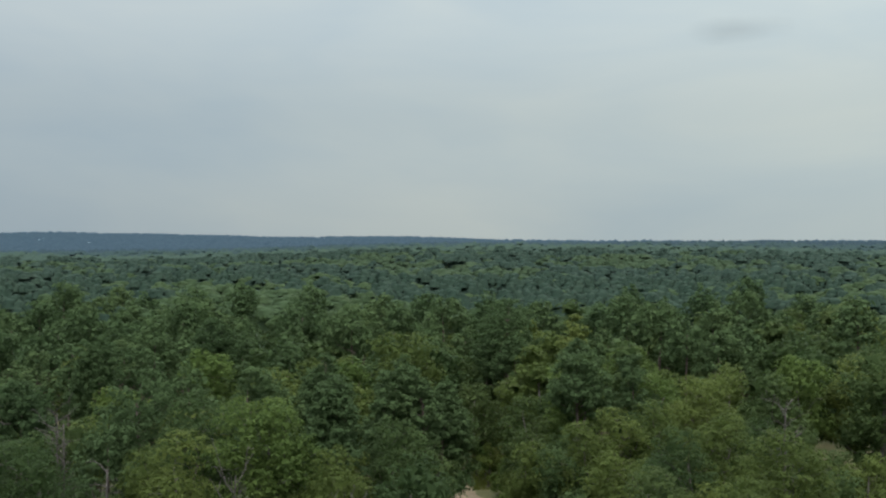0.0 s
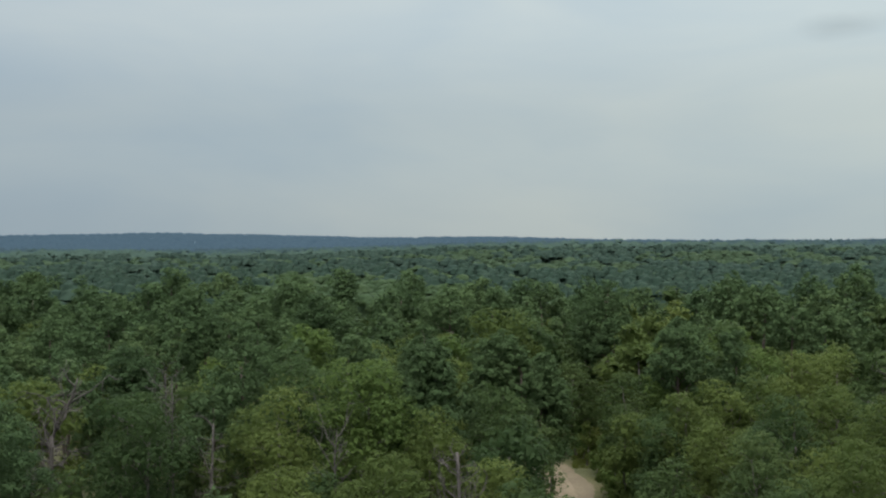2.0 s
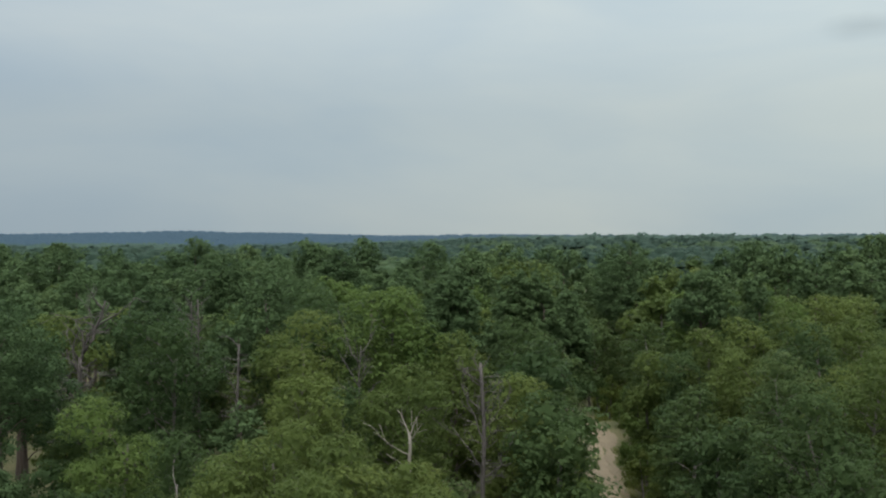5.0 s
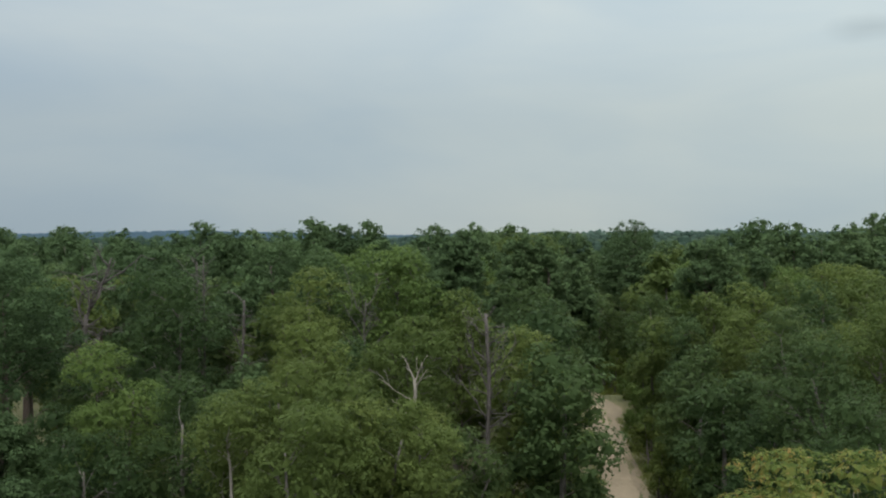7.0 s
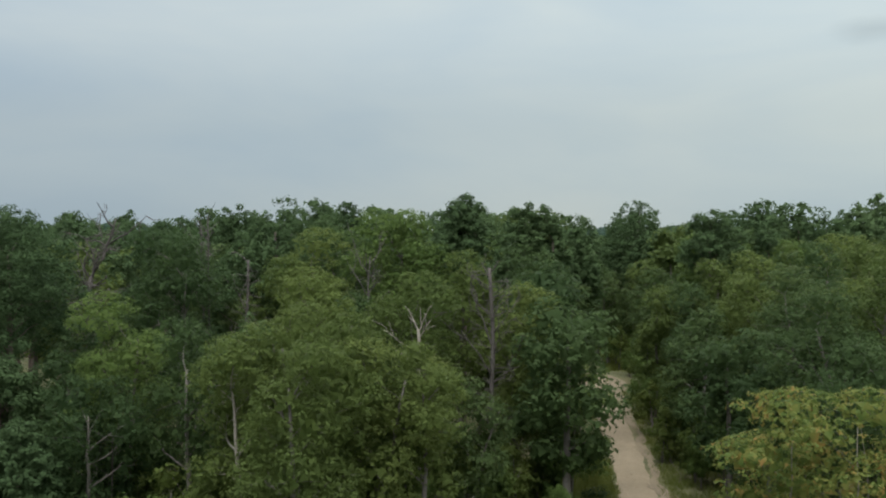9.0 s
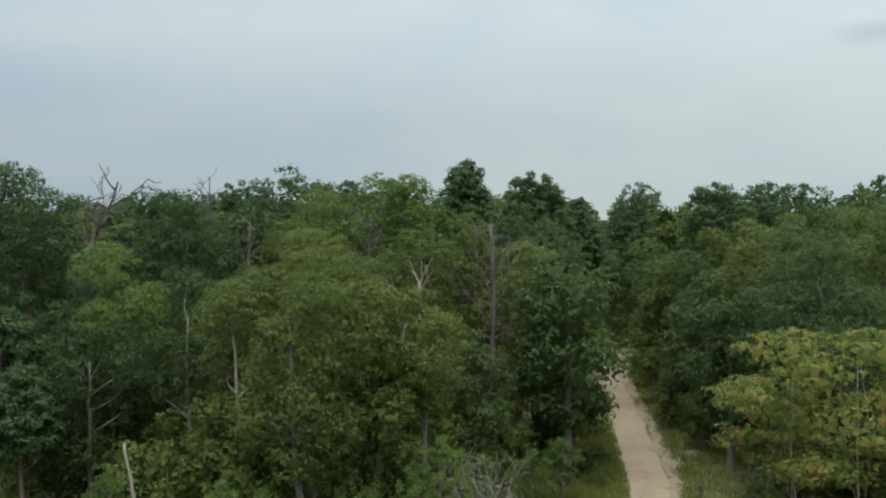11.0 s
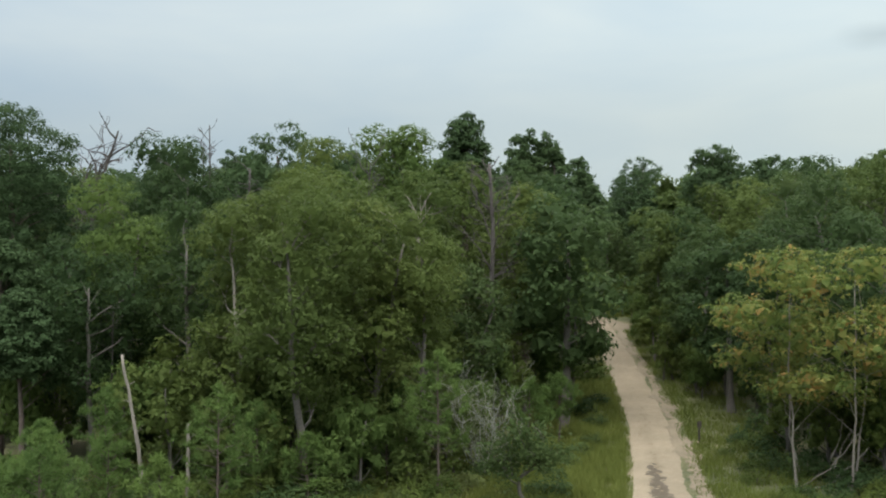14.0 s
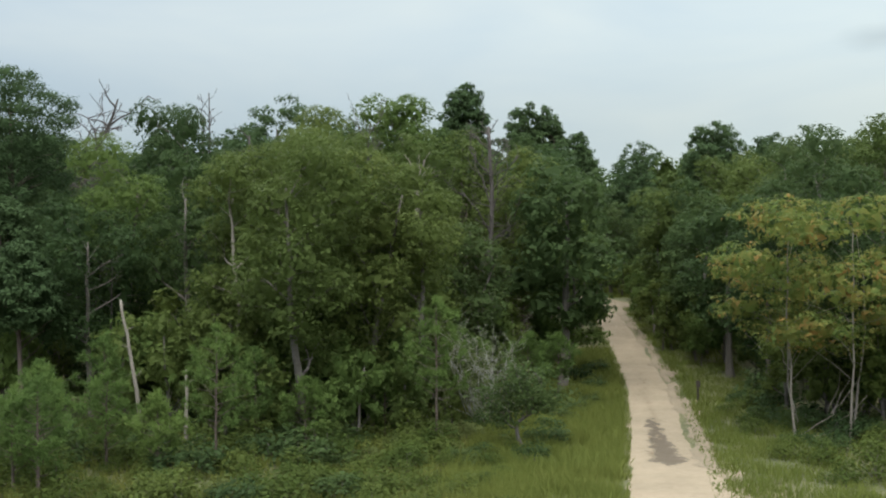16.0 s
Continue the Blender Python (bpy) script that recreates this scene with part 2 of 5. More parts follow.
def sand_material(name, dark, light, damp=None):
    m, nt, bsdf, out = shader(name)
    n1, n2, n3 = noise_tex(nt, 0.35, 3.0), noise_tex(nt, 3.5, 6.0, 0.7), noise_tex(nt, 40.0, 3.0, 0.7)
    f = math_node(nt, "ADD", math_node(nt, "MULTIPLY", n1.outputs["Fac"], 0.45), math_node(nt, "MULTIPLY", n2.outputs["Fac"], 0.4))
    f = math_node(nt, "ADD", f, math_node(nt, "MULTIPLY", n3.outputs["Fac"], 0.2))
    r = ramp(nt, ((0.36, dark), (0.62, light)))
    nt.links.new(f, r.inputs[0])
    tone = r.outputs[0]
    if damp:
        # a long ragged wet stain that narrows up the road, over the wheel tracks
        place = nt.nodes.new("ShaderNodeNewGeometry")
        xyz = nt.nodes.new("ShaderNodeSeparateXYZ")
        nt.links.new(place.outputs["Position"], xyz.inputs[0])
        wob, rag = noise_tex(nt, 1.3, 5.0, 0.65), noise_tex(nt, 4.0, 5.0, 0.7)
        mid = math_node(nt, "SUBTRACT", xyz.outputs["X"], math_node(nt, "ADD", math_node(nt, "MULTIPLY", wob.outputs["Fac"], 1.5), 2.92))
        wide = math_node(nt, "MAXIMUM", math_node(nt, "MULTIPLY", math_node(nt, "SUBTRACT", 53.0, xyz.outputs["Y"]), 0.046), 0.05)
        off = math_node(nt, "DIVIDE", math_node(nt, "ABSOLUTE", mid, 0.0), wide)
        end = math_node(nt, "MAXIMUM", math_node(nt, "SUBTRACT", 39.6, xyz.outputs["Y"]), 0.0)
        far_end = math_node(nt, "MAXIMUM", math_node(nt, "MULTIPLY", math_node(nt, "SUBTRACT", xyz.outputs["Y"], 50.5), 3.0), 0.0)
        d = math_node(nt, "ADD", math_node(nt, "ADD", off, end), math_node(nt, "ADD", far_end, math_node(nt, "MULTIPLY", rag.outputs["Fac"], 2.2)))
        wet = ramp(nt, ((0.0, (1, 1, 1)), (0.44, (1, 1, 1)), (0.48, (0.5, 0.5, 0.5)), (0.52, (0, 0, 0))))
        nt.links.new(math_node(nt, "MULTIPLY", d, 0.235), wet.inputs[0])
        blend = nt.nodes.new("ShaderNodeMix")
        blend.data_type = "RGBA"
        nt.links.new(wet.outputs[0], blend.inputs[0])
        nt.links.new(tone, blend.inputs[6])
        blend.inputs[7].default_value = (*damp, 1)
        tone = blend.outputs[2]
    nt.links.new(tone, bsdf.inputs["Base Color"])
    bsdf.inputs["Roughness"].default_value = 0.95
    bp = nt.nodes.new("ShaderNodeBump")
    bp.inputs["Strength"].default_value, bp.inputs["Distance"].default_value = 0.6, 0.05
    nt.links.new(n2.outputs["Fac"], bp.inputs["Height"])
    nt.links.new(bp.outputs[0], bsdf.inputs["Normal"])
    return m


GROUND = ground_material()
SAND = sand_material("pale_sand", (0.1436, 0.1146, 0.0736), (0.2206, 0.1819, 0.1224), damp=(0.0684, 0.0533, 0.0333))
# darker sand that paints the shade inside the footprints
SAND_PRINT_SHADE = sand_material("print_shade_sand", (0.1132, 0.0835, 0.0486), (0.1591, 0.1205, 0.0739))
SAND_EDGE = sand_material("sandy_verge", (0.1025, 0.0819, 0.0519), (0.1833, 0.1500, 0.0986))

# ---------------------------------------------------------------- the lie of the land


def step(a, b, x):
    t = np.clip((x - a) / (b - a), 0, 1)
    return t * t * (3 - 2 * t)


ROAD = ((-60, -2.0), (0, 1.2), (28, 2.8), (42, 3.55), (50, 3.9), (60, 4.25), (70, 4.2), (80, 3.6), (90, 3.1), (100, 2.4), (110, 1.2), (120, -1.4), (132, -6.5), (150, -17.0), (190, -42.0))
ROAD_Y, ROAD_X = [p[0] for p in ROAD], [p[1] for p in ROAD]


def road_x(y):
    ys = np.atleast_1d(np.asarray(y, float))
    v = sum(np.interp(ys + d, ROAD_Y, ROAD_X) for d in (-9, -6, -3, 0, 3, 6, 9)) / 7
    return v if np.ndim(y) else float(v[0])


def lie(x, y):
    """The ground's height."""
    x, y = np.asarray(x, float), np.asarray(y, float)
    z = 3.6 * step(52, 118, y) + (6.0 + 6.0 * step(-200, 20, x)) * step(150, 850, y)
    ridge = step(120, -140, x) * 10 + step(-80, -600, x) * 6.0 + 1.2 * np.sin(x / 90) - 4 * step(-20, 200, x)
    z = z + ridge * step(900, 1400, y) + 2.0 * step(900, 1500, y)
    far = step(60, 300, np.hypot(x, y))
    return z + far * (0.9 * np.sin(x / 61 + 0.7) * np.sin(y / 83 + 1.1) + 0.4 * np.sin(x / 27 + y / 35))


def ground_z(x, y):
    """The ground with its small humps, which die out at the road."""
    off = step(1.6, 5.0, np.abs(np.asarray(x, float) - np.interp(y, ROAD_Y, ROAD_X)))
    return lie(x, y) + off * (0.10 * np.sin(np.asarray(x) * 1.1 + 0.6) * np.sin(np.asarray(y) * 0.9) + 0.07 * np.sin(np.asarray(x) * 0.43 - np.asarray(y) * 0.51))


# ---------------------------------------------------------------- mesh helpers


def mesh_of(name, verts, faces, smooth=False):
    """A mesh from vertices (n, 3) and faces (m, 3 or 4)."""
    verts, faces = np.asarray(verts, np.float32), np.asarray(faces, np.int32)
    k = faces.shape[1]
    me = bpy.data.meshes.new(name)
    me.vertices.add(len(verts))
    me.vertices.foreach_set("co", verts.ravel())
    me.loops.add(faces.size)
    me.loops.foreach_set("vertex_index", faces.ravel())
    me.polygons.add(len(faces))
    me.polygons.foreach_set("loop_start", np.arange(0, faces.size, k, dtype=np.int32))
    if smooth:
        me.polygons.foreach_set("use_smooth", np.ones(len(faces), bool))
    me.update(calc_edges=True)
    return me


def part(name, data, material, parent=None, label=""):
    me = data if isinstance(data, bpy.types.Mesh) else mesh_of(name, *data)
    if not me.materials:
        me.materials.append(material)
    ob = new(name, me)
    ob.parent = parent
    return tagged(ob, label)


def join(pieces):
    vs, fs, n = [], [], 0
    for v, f in pieces:
        vs.append(v)
        fs.append(np.asarray(f) + n)
        n += len(v)
    return np.concatenate(vs), np.concatenate(fs)


def tube(points, radii, sides=7):
    """A tapered tube of quads along points."""
    p, r = np.asarray(points, float), np.asarray(radii, float)
    d = np.gradient(p, axis=0)
    d /= np.linalg.norm(d, axis=1)[:, None] + 1e-9
    ref = np.where(np.abs(d[:, 2:3]) > 0.9, [[1.0, 0, 0]], [[0, 0, 1.0]])
    a = np.cross(d, ref)
    a /= np.linalg.norm(a, axis=1)[:, None]
    b = np.cross(d, a)
    w = np.linspace(0, 2 * np.pi, sides, endpoint=False)
    v = p[:, None] + r[:, None, None] * (np.cos(w)[None, :, None] * a[:, None] + np.sin(w)[None, :, None] * b[:, None])
    n = len(p)
    i, j = np.meshgrid(np.arange(n - 1), np.arange(sides), indexing="ij")
    k = (j + 1) % sides
    f = np.stack([i * sides + j, i * sides + k, (i + 1) * sides + k, (i + 1) * sides + j], -1).reshape(-1, 4)
    e = (n - 1) * sides
    caps = [[e, e + 1, e + 2, e + 3]] if sides == 4 else [[e, e + q, e + q + 1, e + q + 2] for q in range(1, sides - 2, 2)]
    return v.reshape(-1, 3), np.concatenate([f, np.array(caps)])


def wander(rng, a, b, n=6, sway=0.12, sag=0.0):
    """A bent way from a to b."""
    a, b = np.asarray(a, float), np.asarray(b, float)
    t = np.linspace(0, 1, n)[:, None]
    k = np.linalg.norm(b - a)
    bend = rng.normal(0, sway * k * 0.5, 3)
    p = a + (b - a) * t + np.sin(np.pi * t) * bend + rng.normal(0, sway * k * 0.10, (n, 3)) * np.sin(np.pi * t)
    p[:, 2] += sag * k * np.sin(np.pi * t[:, 0])
    return p


def unit(v):
    return v / (np.linalg.norm(v, axis=-1, keepdims=True) + 1e-9)


def leaves(rng, at, facing, size, narrow=0.8, along=None):
    """Three-cornered leaf sprays at the places, facing roughly so."""
    n = len(at)
    nor = unit(facing)
    way = unit(np.cross(nor, rng.normal(0, 1, (n, 3)))) if along is None else unit(along)
    side = unit(np.cross(nor, way))
    s = (size * rng.uniform(0.6, 1.4, n))[:, None]
    tip, wide = way * s, side * s * narrow * rng.uniform(0.7, 1.3, (n, 1))
    skew = way * s * rng.uniform(-0.2, 0.3, (n, 1))
    v = np.stack([at - tip * 0.45 - wide * 0.5, at - tip * 0.45 + wide * 0.5 + skew, at + tip * 0.55], 1).reshape(-1, 3)
    return v, np.arange(3 * n).reshape(n, 3)


def ball(rng, n, up=0.25):
    d = rng.normal(0, 1, (n, 3))
    d[:, 2] += up
    return unit(d)


# ---------------------------------------------------------------- trees


def crown_of_tufts(rng, height, spread, clear, boughs, tufts, sprays, leaf, tuft, flat, narrow):
    """An oak's crown: boughs, rounded masses of foliage, set with tufts whose leaves dome upwards. Returns the boughs, each with its tufts, and the leaves."""
    centre_z = clear + (height - clear) * 0.48
    half_h = height - centre_z
    masses, tries = [], 0
    while len(masses) < boughs and tries < boughs * 80:
        tries += 1
        d = ball(rng, 1, 0.3)[0]
        k = rng.uniform(0.05, 1.0) ** 0.33
        r = rng.uniform(0.15, 0.25) * spread * (0.75 if d[2] * k < -0.3 else 1.0)
        c = np.array([d[0] * k * (spread / 2 - r), d[1] * k * (spread / 2 - r), centre_z + d[2] * k * ((half_h if d[2] > 0 else centre_z - clear) - r * flat)])
        if all(np.linalg.norm(c - q) > 0.64 * (r + p) for q, p in masses):
            masses.append((c, r))
    squash = np.array([1.08, 1.08, flat])
    area = sum(r * r for _, r in masses)
    hung, fol = [], []
    taken_up = np.zeros((0, 4))
    for c, r in masses:
        mine = []
        out = unit(np.array([c[0], c[1], (c[2] - centre_z) * 0.8]))
        for _ in range(int(tufts * r * r / area)):
            d = unit(ball(rng, 1, 0.45)[0] + out * 0.45)
            a = c + d * r * squash * rng.uniform(0.86, 1.1)
            t = tuft * rng.uniform(0.65, 1.35)
            if any(np.linalg.norm((a - q) / squash) < 0.8 * p for q, p in masses if p is not r):
                continue
            if len(taken_up) and np.any(np.linalg.norm(taken_up[:, :3] - a, axis=1) < 0.56 * (taken_up[:, 3] + t)):
                continue
            taken_up = np.vstack([taken_up, [*a, t]])
            mine.append((a, t))
            n = max(5, int(sprays * (t / tuft) ** 2))
            e = ball(rng, n, 0.75)
            at = a + e * t * np.array([1.1, 1.1, 0.72 * min(1.0, flat + 0.25)]) * rng.uniform(0.55, 1.08, (n, 1))
            fol.append(leaves(rng, at, e + d * 0.3 + np.array([0, 0, 0.35]) + rng.normal(0, 0.08, (n, 3)), leaf, narrow))
        hung.append((c, r, mine))
        n = int(30 + 14 * r * r)
        e = ball(rng, n, 0.1)
        fol.append(leaves(rng, c + e * r * squash * rng.uniform(0.4, 0.8, (n, 1)), e + rng.normal(0, 0.3, (n, 3)), max(leaf * 2.2, 0.42), 0.9))
    v, f = join(fol)
    k = (height - clear) / (np.sort(v[:, 2])[-12] - clear)
    v[:, 2] = clear + (v[:, 2] - clear) * k
    lift = lambda p: np.array([p[0], p[1], clear + (p[2] - clear) * k])
    return [(lift(c), r, [lift(a) for a, _ in mine]) for c, r, mine in hung], (v, f)


def oak_parts(seed, height, spread, clear, boughs, tufts, sprays, leaf, tuft=0.42, flat=0.85, limbs=99, stems=1, twigs=3, narrow=0.85, stout=1.0, bend=0.07):
    """An oak: bent trunk, limbs that reach into the boughs of the crown, and the crown's leaves."""
    rng = np.random.default_rng(seed)
    hung, crown = crown_of_tufts(rng, height, spread, clear, boughs, tufts, sprays, leaf, tuft, flat, narrow)
    centre_z = clear + (height - clear) * 0.48
    half_h = height - centre_z
    r0 = (0.011 * height + 0.012 * spread) * stout
    trunks, limb_meshes = [], []
    order = sorted(hung, key=lambda q: q[0][2])
    for s in range(stems):
        lean = rng.normal(0, 0.05 * height, 2) if stems == 1 else np.array([math.cos(s * 6.283 / stems + 0.5), math.sin(s * 6.283 / stems + 0.5)]) * spread * 0.17
        foot = np.array([0, 0, -0.15]) if stems == 1 else np.array([lean[0] * 0.85, lean[1] * 0.85, -0.15])
        top = np.array([lean[0], lean[1], centre_z + half_h * 0.6])
        p = wander(rng, foot, top, 9, bend)
        rr = r0 / stems ** 0.8
        trunks.append(tube(p, np.concatenate([[rr * 1.45], np.linspace(rr, rr * 0.25, 8)]), 8))
        for li, (c, r, mine) in enumerate(order[s::stems]):
            k = np.clip((c[2] - 0.45 * np.hypot(c[0] - lean[0], c[1] - lean[1]) - 0.6) / top[2], 0.22, 0.95)
            start = np.array([np.interp(k, np.linspace(0, 1, 9), p[:, a]) for a in range(3)])
            thick = rr * (0.42 if li % 3 == 0 else 0.28) * (1.15 - 0.6 * k)
            path = wander(rng, start, c, 7, 0.16, 0.06)
            twig = [tube(path, np.linspace(thick, thick * 0.3, 7), 5)]
            for q in range(min(twigs, len(mine))):
                e = mine[rng.integers(len(mine))]
                twig.append(tube(wander(rng, path[3 + q % 4], e, 5, 0.14), np.linspace(thick * 0.42, thick * 0.1, 5), 4))
            limb_meshes.append(join(twig))
    return trunks, limb_meshes[:limbs], crown


def tufted_pine_parts(seed, height, spread, clear, lobes, per_lobe, leaf, flat=0.85, limbs=24, lobe=1.0, narrow=0.6, taper=0.5):
    """A grown pitch pine: near-straight trunk, level limbs and a dense crown of needle tufts that narrows upwards."""
    rng = np.random.default_rng(seed)
    centre_z = clear + (height - clear) * 0.45
    half_h = height - centre_z
    lob, tries = [], 0
    while len(lob) < lobes and tries < lobes * 60:
        tries += 1
        d = ball(rng, 1, 0.35)[0]
        if d[2] < -0.8:
            continue
        k = rng.uniform(0.1, 1.0) ** 0.4
        r = rng.uniform(0.10, 0.19) * spread ** 0.5 * 1.9 * lobe
        c = np.array([d[0] * (spread / 2 - r * 0.6) * k, d[1] * (spread / 2 - r * 0.6) * k, centre_z + d[2] * ((half_h if d[2] > 0 else centre_z - clear) - r * 0.5) * k])
        if d[2] > 0:
            c[:2] *= 1 - taper * (d[2] * k) ** 2
        apart = [np.linalg.norm(c - q) / (r + p) for q, p in lob]
        if not lob or (min(apart) > 0.55 and min(apart) < 1.05):
            lob.append((c, r))
    foliage = []
    area = sum(r * r for c, r in lob) / len(lob)
    for c, r in lob:
        n = max(6, int(per_lobe * r * r / area))
        d = ball(rng, n, 0.6)
        at = c + d * rng.uniform(0.35, 1.05, n)[:, None] * r * np.array([1.2, 1.2, flat]) + rng.normal(0, 0.08 * r, (n, 3))
        foliage.append(leaves(rng, at, d + np.array([0, 0, 0.4]) + rng.normal(0, 0.25, (n, 3)), leaf, narrow))
    v, f = join(foliage)
    v[:, 2] = clear + (v[:, 2] - clear) * (height - clear) / (np.sort(v[:, 2])[-12] - clear)
    r0 = 0.011 * height + 0.012 * spread
    lean = rng.normal(0, 0.06 * height, 2)
    top = np.array([lean[0] * 0.3, lean[1] * 0.3, height * 0.86])
    p = wander(rng, np.array([0, 0, -0.15]), top, 9, 0.02)
    trunk = tube(p, np.concatenate([[r0 * 1.45], np.linspace(r0, r0 * 0.25, 8)]), 8)
    limb_meshes = []
    order = sorted(lob, key=lambda q: q[0][2])
    for c, r in order[::max(1, len(order) // limbs)]:
        k = np.clip((c[2] - 0.30 * np.hypot(c[0], c[1]) - 0.6) / top[2], 0.22, 0.97)
        start = np.array([np.interp(k, np.linspace(0, 1, 9), p[:, a]) for a in range(3)])
        thick = r0 * 0.26 * (1.1 - 0.6 * k)
        limb_meshes.append(tube(wander(rng, start, c, 6, 0.16, 0.08), np.linspace(thick, thick * 0.25, 6), 5))
    return [trunk], limb_meshes, (v, f)


def pine_parts(seed, height, spread, clear, branches, tufts, needles, length, width=0.22, round_top=0.6, trunk_r=None):
    """A pitch pine: straight trunk, rising branches in rough whorls, tufts of needles at their ends."""
    rng = np.random.default_rng(seed)
    lean = rng.normal(0, 0.02 * height, 2)
    p = wander(rng, (0, 0, -0.15), (lean[0], lean[1], height - 0.3), 10, 0.025)
    r0 = trunk_r or 0.0125 * height + 0.03
    trunk = tube(p, np.concatenate([[r0 * 1.3], np.linspace(r0, r0 * 0.14, 9)]), 8)
    limb, foliage = [], []
    for i in range(branches):
        f = (i + rng.uniform(0, 0.9)) / branches
        z0 = clear + (height - clear) * f * 0.97
        prof = max(1 - f ** 2.3, 0.0) ** round_top * min(1, 0.55 + f * 1.6)
        reach = spread / 2 * max(prof, 0.10) * rng.uniform(0.6, 1.12)
        ang = i * 2.4 + rng.normal(0, 0.5)
        start = np.array([np.interp(z0 / height, np.linspace(0, 1, 10), p[:, a]) for a in range(3)])
        end = start + np.array([math.cos(ang) * reach, math.sin(ang) * reach, reach * rng.uniform(0.05, 0.45) + 0.25])
        path = wander(rng, start, end, 5, 0.12, -0.05)
        limb.append(tube(path, np.linspace(r0 * 0.3 * (1.1 - f * 0.7), r0 * 0.06, 5), 4))
        m = max(2, int(tufts * (0.5 + reach / spread)))
        for k in range(m):
            g = 1.02 - 0.55 * (k / m) ** 1.1
            c = np.array([np.interp(g, np.linspace(0, 1, 5), path[:, a]) for a in range(3)]) + rng.normal(0, 0.13 * reach + 0.04, 3) * np.array([1, 1, 0.6])
            d = ball(rng, needles, 0.55)
            at = c + d * length * rng.uniform(0.35, 1.15, (needles, 1))
            foliage.append(leaves(rng, at, d * 0.3 + np.array([0, 0, 0.7]) + rng.normal(0, 0.4, (needles, 3)), length, width, d + rng.normal(0, 0.3, (needles, 3))))
    return [trunk], limb, join(foliage)


def tree_thing(name, parts, bark, leaf_mat, label, category, group, crown_name="crown", far_off=False):
    trunks, limb_meshes, crown = parts
    root = tagged(new(name), label, category, group)
    stems = [part("trunk", t, bark, root) for t in trunks]
    if far_off:
        tagged(part("branchwork", join(limb_meshes), bark, root), kind="stuff")
    else:
        for i, b in enumerate(limb_meshes):
            part("limb", b, bark, stems[i * len(stems) // len(limb_meshes)])
    part(crown_name, mesh_of(crown_name, *crown, True), leaf_mat, root)
    return root


def put(ob, x, y, turn=0.0, scale=1.0, tall=1.0, sink=0.05):
    ob.matrix_basis = Matrix.LocRotScale((x, y, float(ground_z(x, y)) - sink), Euler((0, 0, radians(turn))), (scale, scale, scale * tall))
    return ob


def put_copy(ob, x, y, turn=0.0, scale=1.0, tall=1.0, sink=0.05, label=""):
    c = copy_thing(ob, Matrix.Identity(4))
    return tagged(put(c, x, y, turn, scale, tall, sink), label)


# ---------------------------------------------------------------- ground and road


def warped(lo, hi, n, centre, tight):
    a, b = math.asinh((lo - centre) / tight), math.asinh((hi - centre) / tight)
    return centre + tight * np.sinh(np.linspace(a, b, n))


gx, gy = warped(-4600, 4600, 150, 0, 30), warped(-3000, 4900, 180, 62, 36)
GX, GY = np.meshgrid(gx, gy, indexing="ij")
gv = np.stack([GX, GY, ground_z(GX, GY)], -1).reshape(-1, 3)
ii, jj = np.meshgrid(np.arange(len(gx) - 1), np.arange(len(gy) - 1), indexing="ij")
q = ii * len(gy) + jj
gf = np.stack([q, q + len(gy), q + len(gy) + 1, q + 1], -1).reshape(-1, 4)
tagged(part("ground", mesh_of("ground", gv, gf, True), GROUND), "brown and green forest floor of litter and grass", "ground", kind="structure")


def strip(y0, y1, left, right, lift, step_y=0.3, across=9, seed=3, ragged=0.07, thick=0.12, crown_z=0.0):
    """A ragged-edged strip of sand along the road's line; its edges dip below the ground."""
    rng = np.random.default_rng(seed)
    ys = np.arange(y0, y1, step_y)
    n = len(ys)
    rag = lambda: (np.convolve(rng.normal(0, 1, n + 20), np.ones(9) / 4, "valid")[:n] + 0.1 * rng.normal(0, 1, n)) * ragged
    xl, xr = road_x(ys) + np.array([left(v) for v in ys]) + rag(), road_x(ys) + np.array([right(v) for v in ys]) + rag()
    u = np.linspace(0, 1, across)
    X = xl[:, None] + (xr - xl)[:, None] * u
    Y = np.repeat(ys[:, None], across, 1)
    edge = np.minimum(u, 1 - u)
    Z = lie(X, Y) + lift + crown_z * np.sin(np.pi * u * 2) ** 2 * -1 - thick * np.clip(1 - edge / 0.10, 0, 1) ** 2
    Z += rng.normal(0, 0.008, Z.shape)
    v = np.stack([X, Y, Z], -1).reshape(-1, 3)
    i, j = np.meshgrid(np.arange(n - 1), np.arange(across - 1), indexing="ij")
    k = i * across + j
    return v, np.stack([k, k + 1, k + across + 1, k + across], -1).reshape(-1, 4)


wide_l = lambda y: -1.3 - 0.4 * float(step(96, 108, y))
wide_r = lambda y: 1.3 + 1.5 * float(step(42, 33, y)) + 0.3 * float(step(96, 106, y))
v, f = strip(-60, 140, wide_l, wide_r, 0.05, crown_z=0.03, thick=0.07)
tagged(part("road", mesh_of("road", v, f, True), SAND), "pale sandy single-track road with worn wheel tracks", "road", kind="structure")
v, f = strip(28, 126, lambda y: wide_r(y) - 0.2, lambda y: 1.9 + 1.1 * float(step(46, 34, y)) + 0.25 * math.sin(y * 0.31) + 0.9 * float(step(92, 106, y)) + 0.2, 0.035, seed=8, ragged=0.34, thick=0.06)
tagged(part("sandy_verge", mesh_of("sandy_verge", v, f, True), SAND_EDGE), "bare sandy edge with thin grass beside the road", "verge", kind="structure")

# ---------------------------------------------------------------- the trees that stand out
taken = []  # x, y, radius


def stand(ob, x, y, r, turn=0.0, scale=1.0, tall=1.0):
    taken.append((x, y, r))
    return put(ob, x, y, turn, scale, tall)


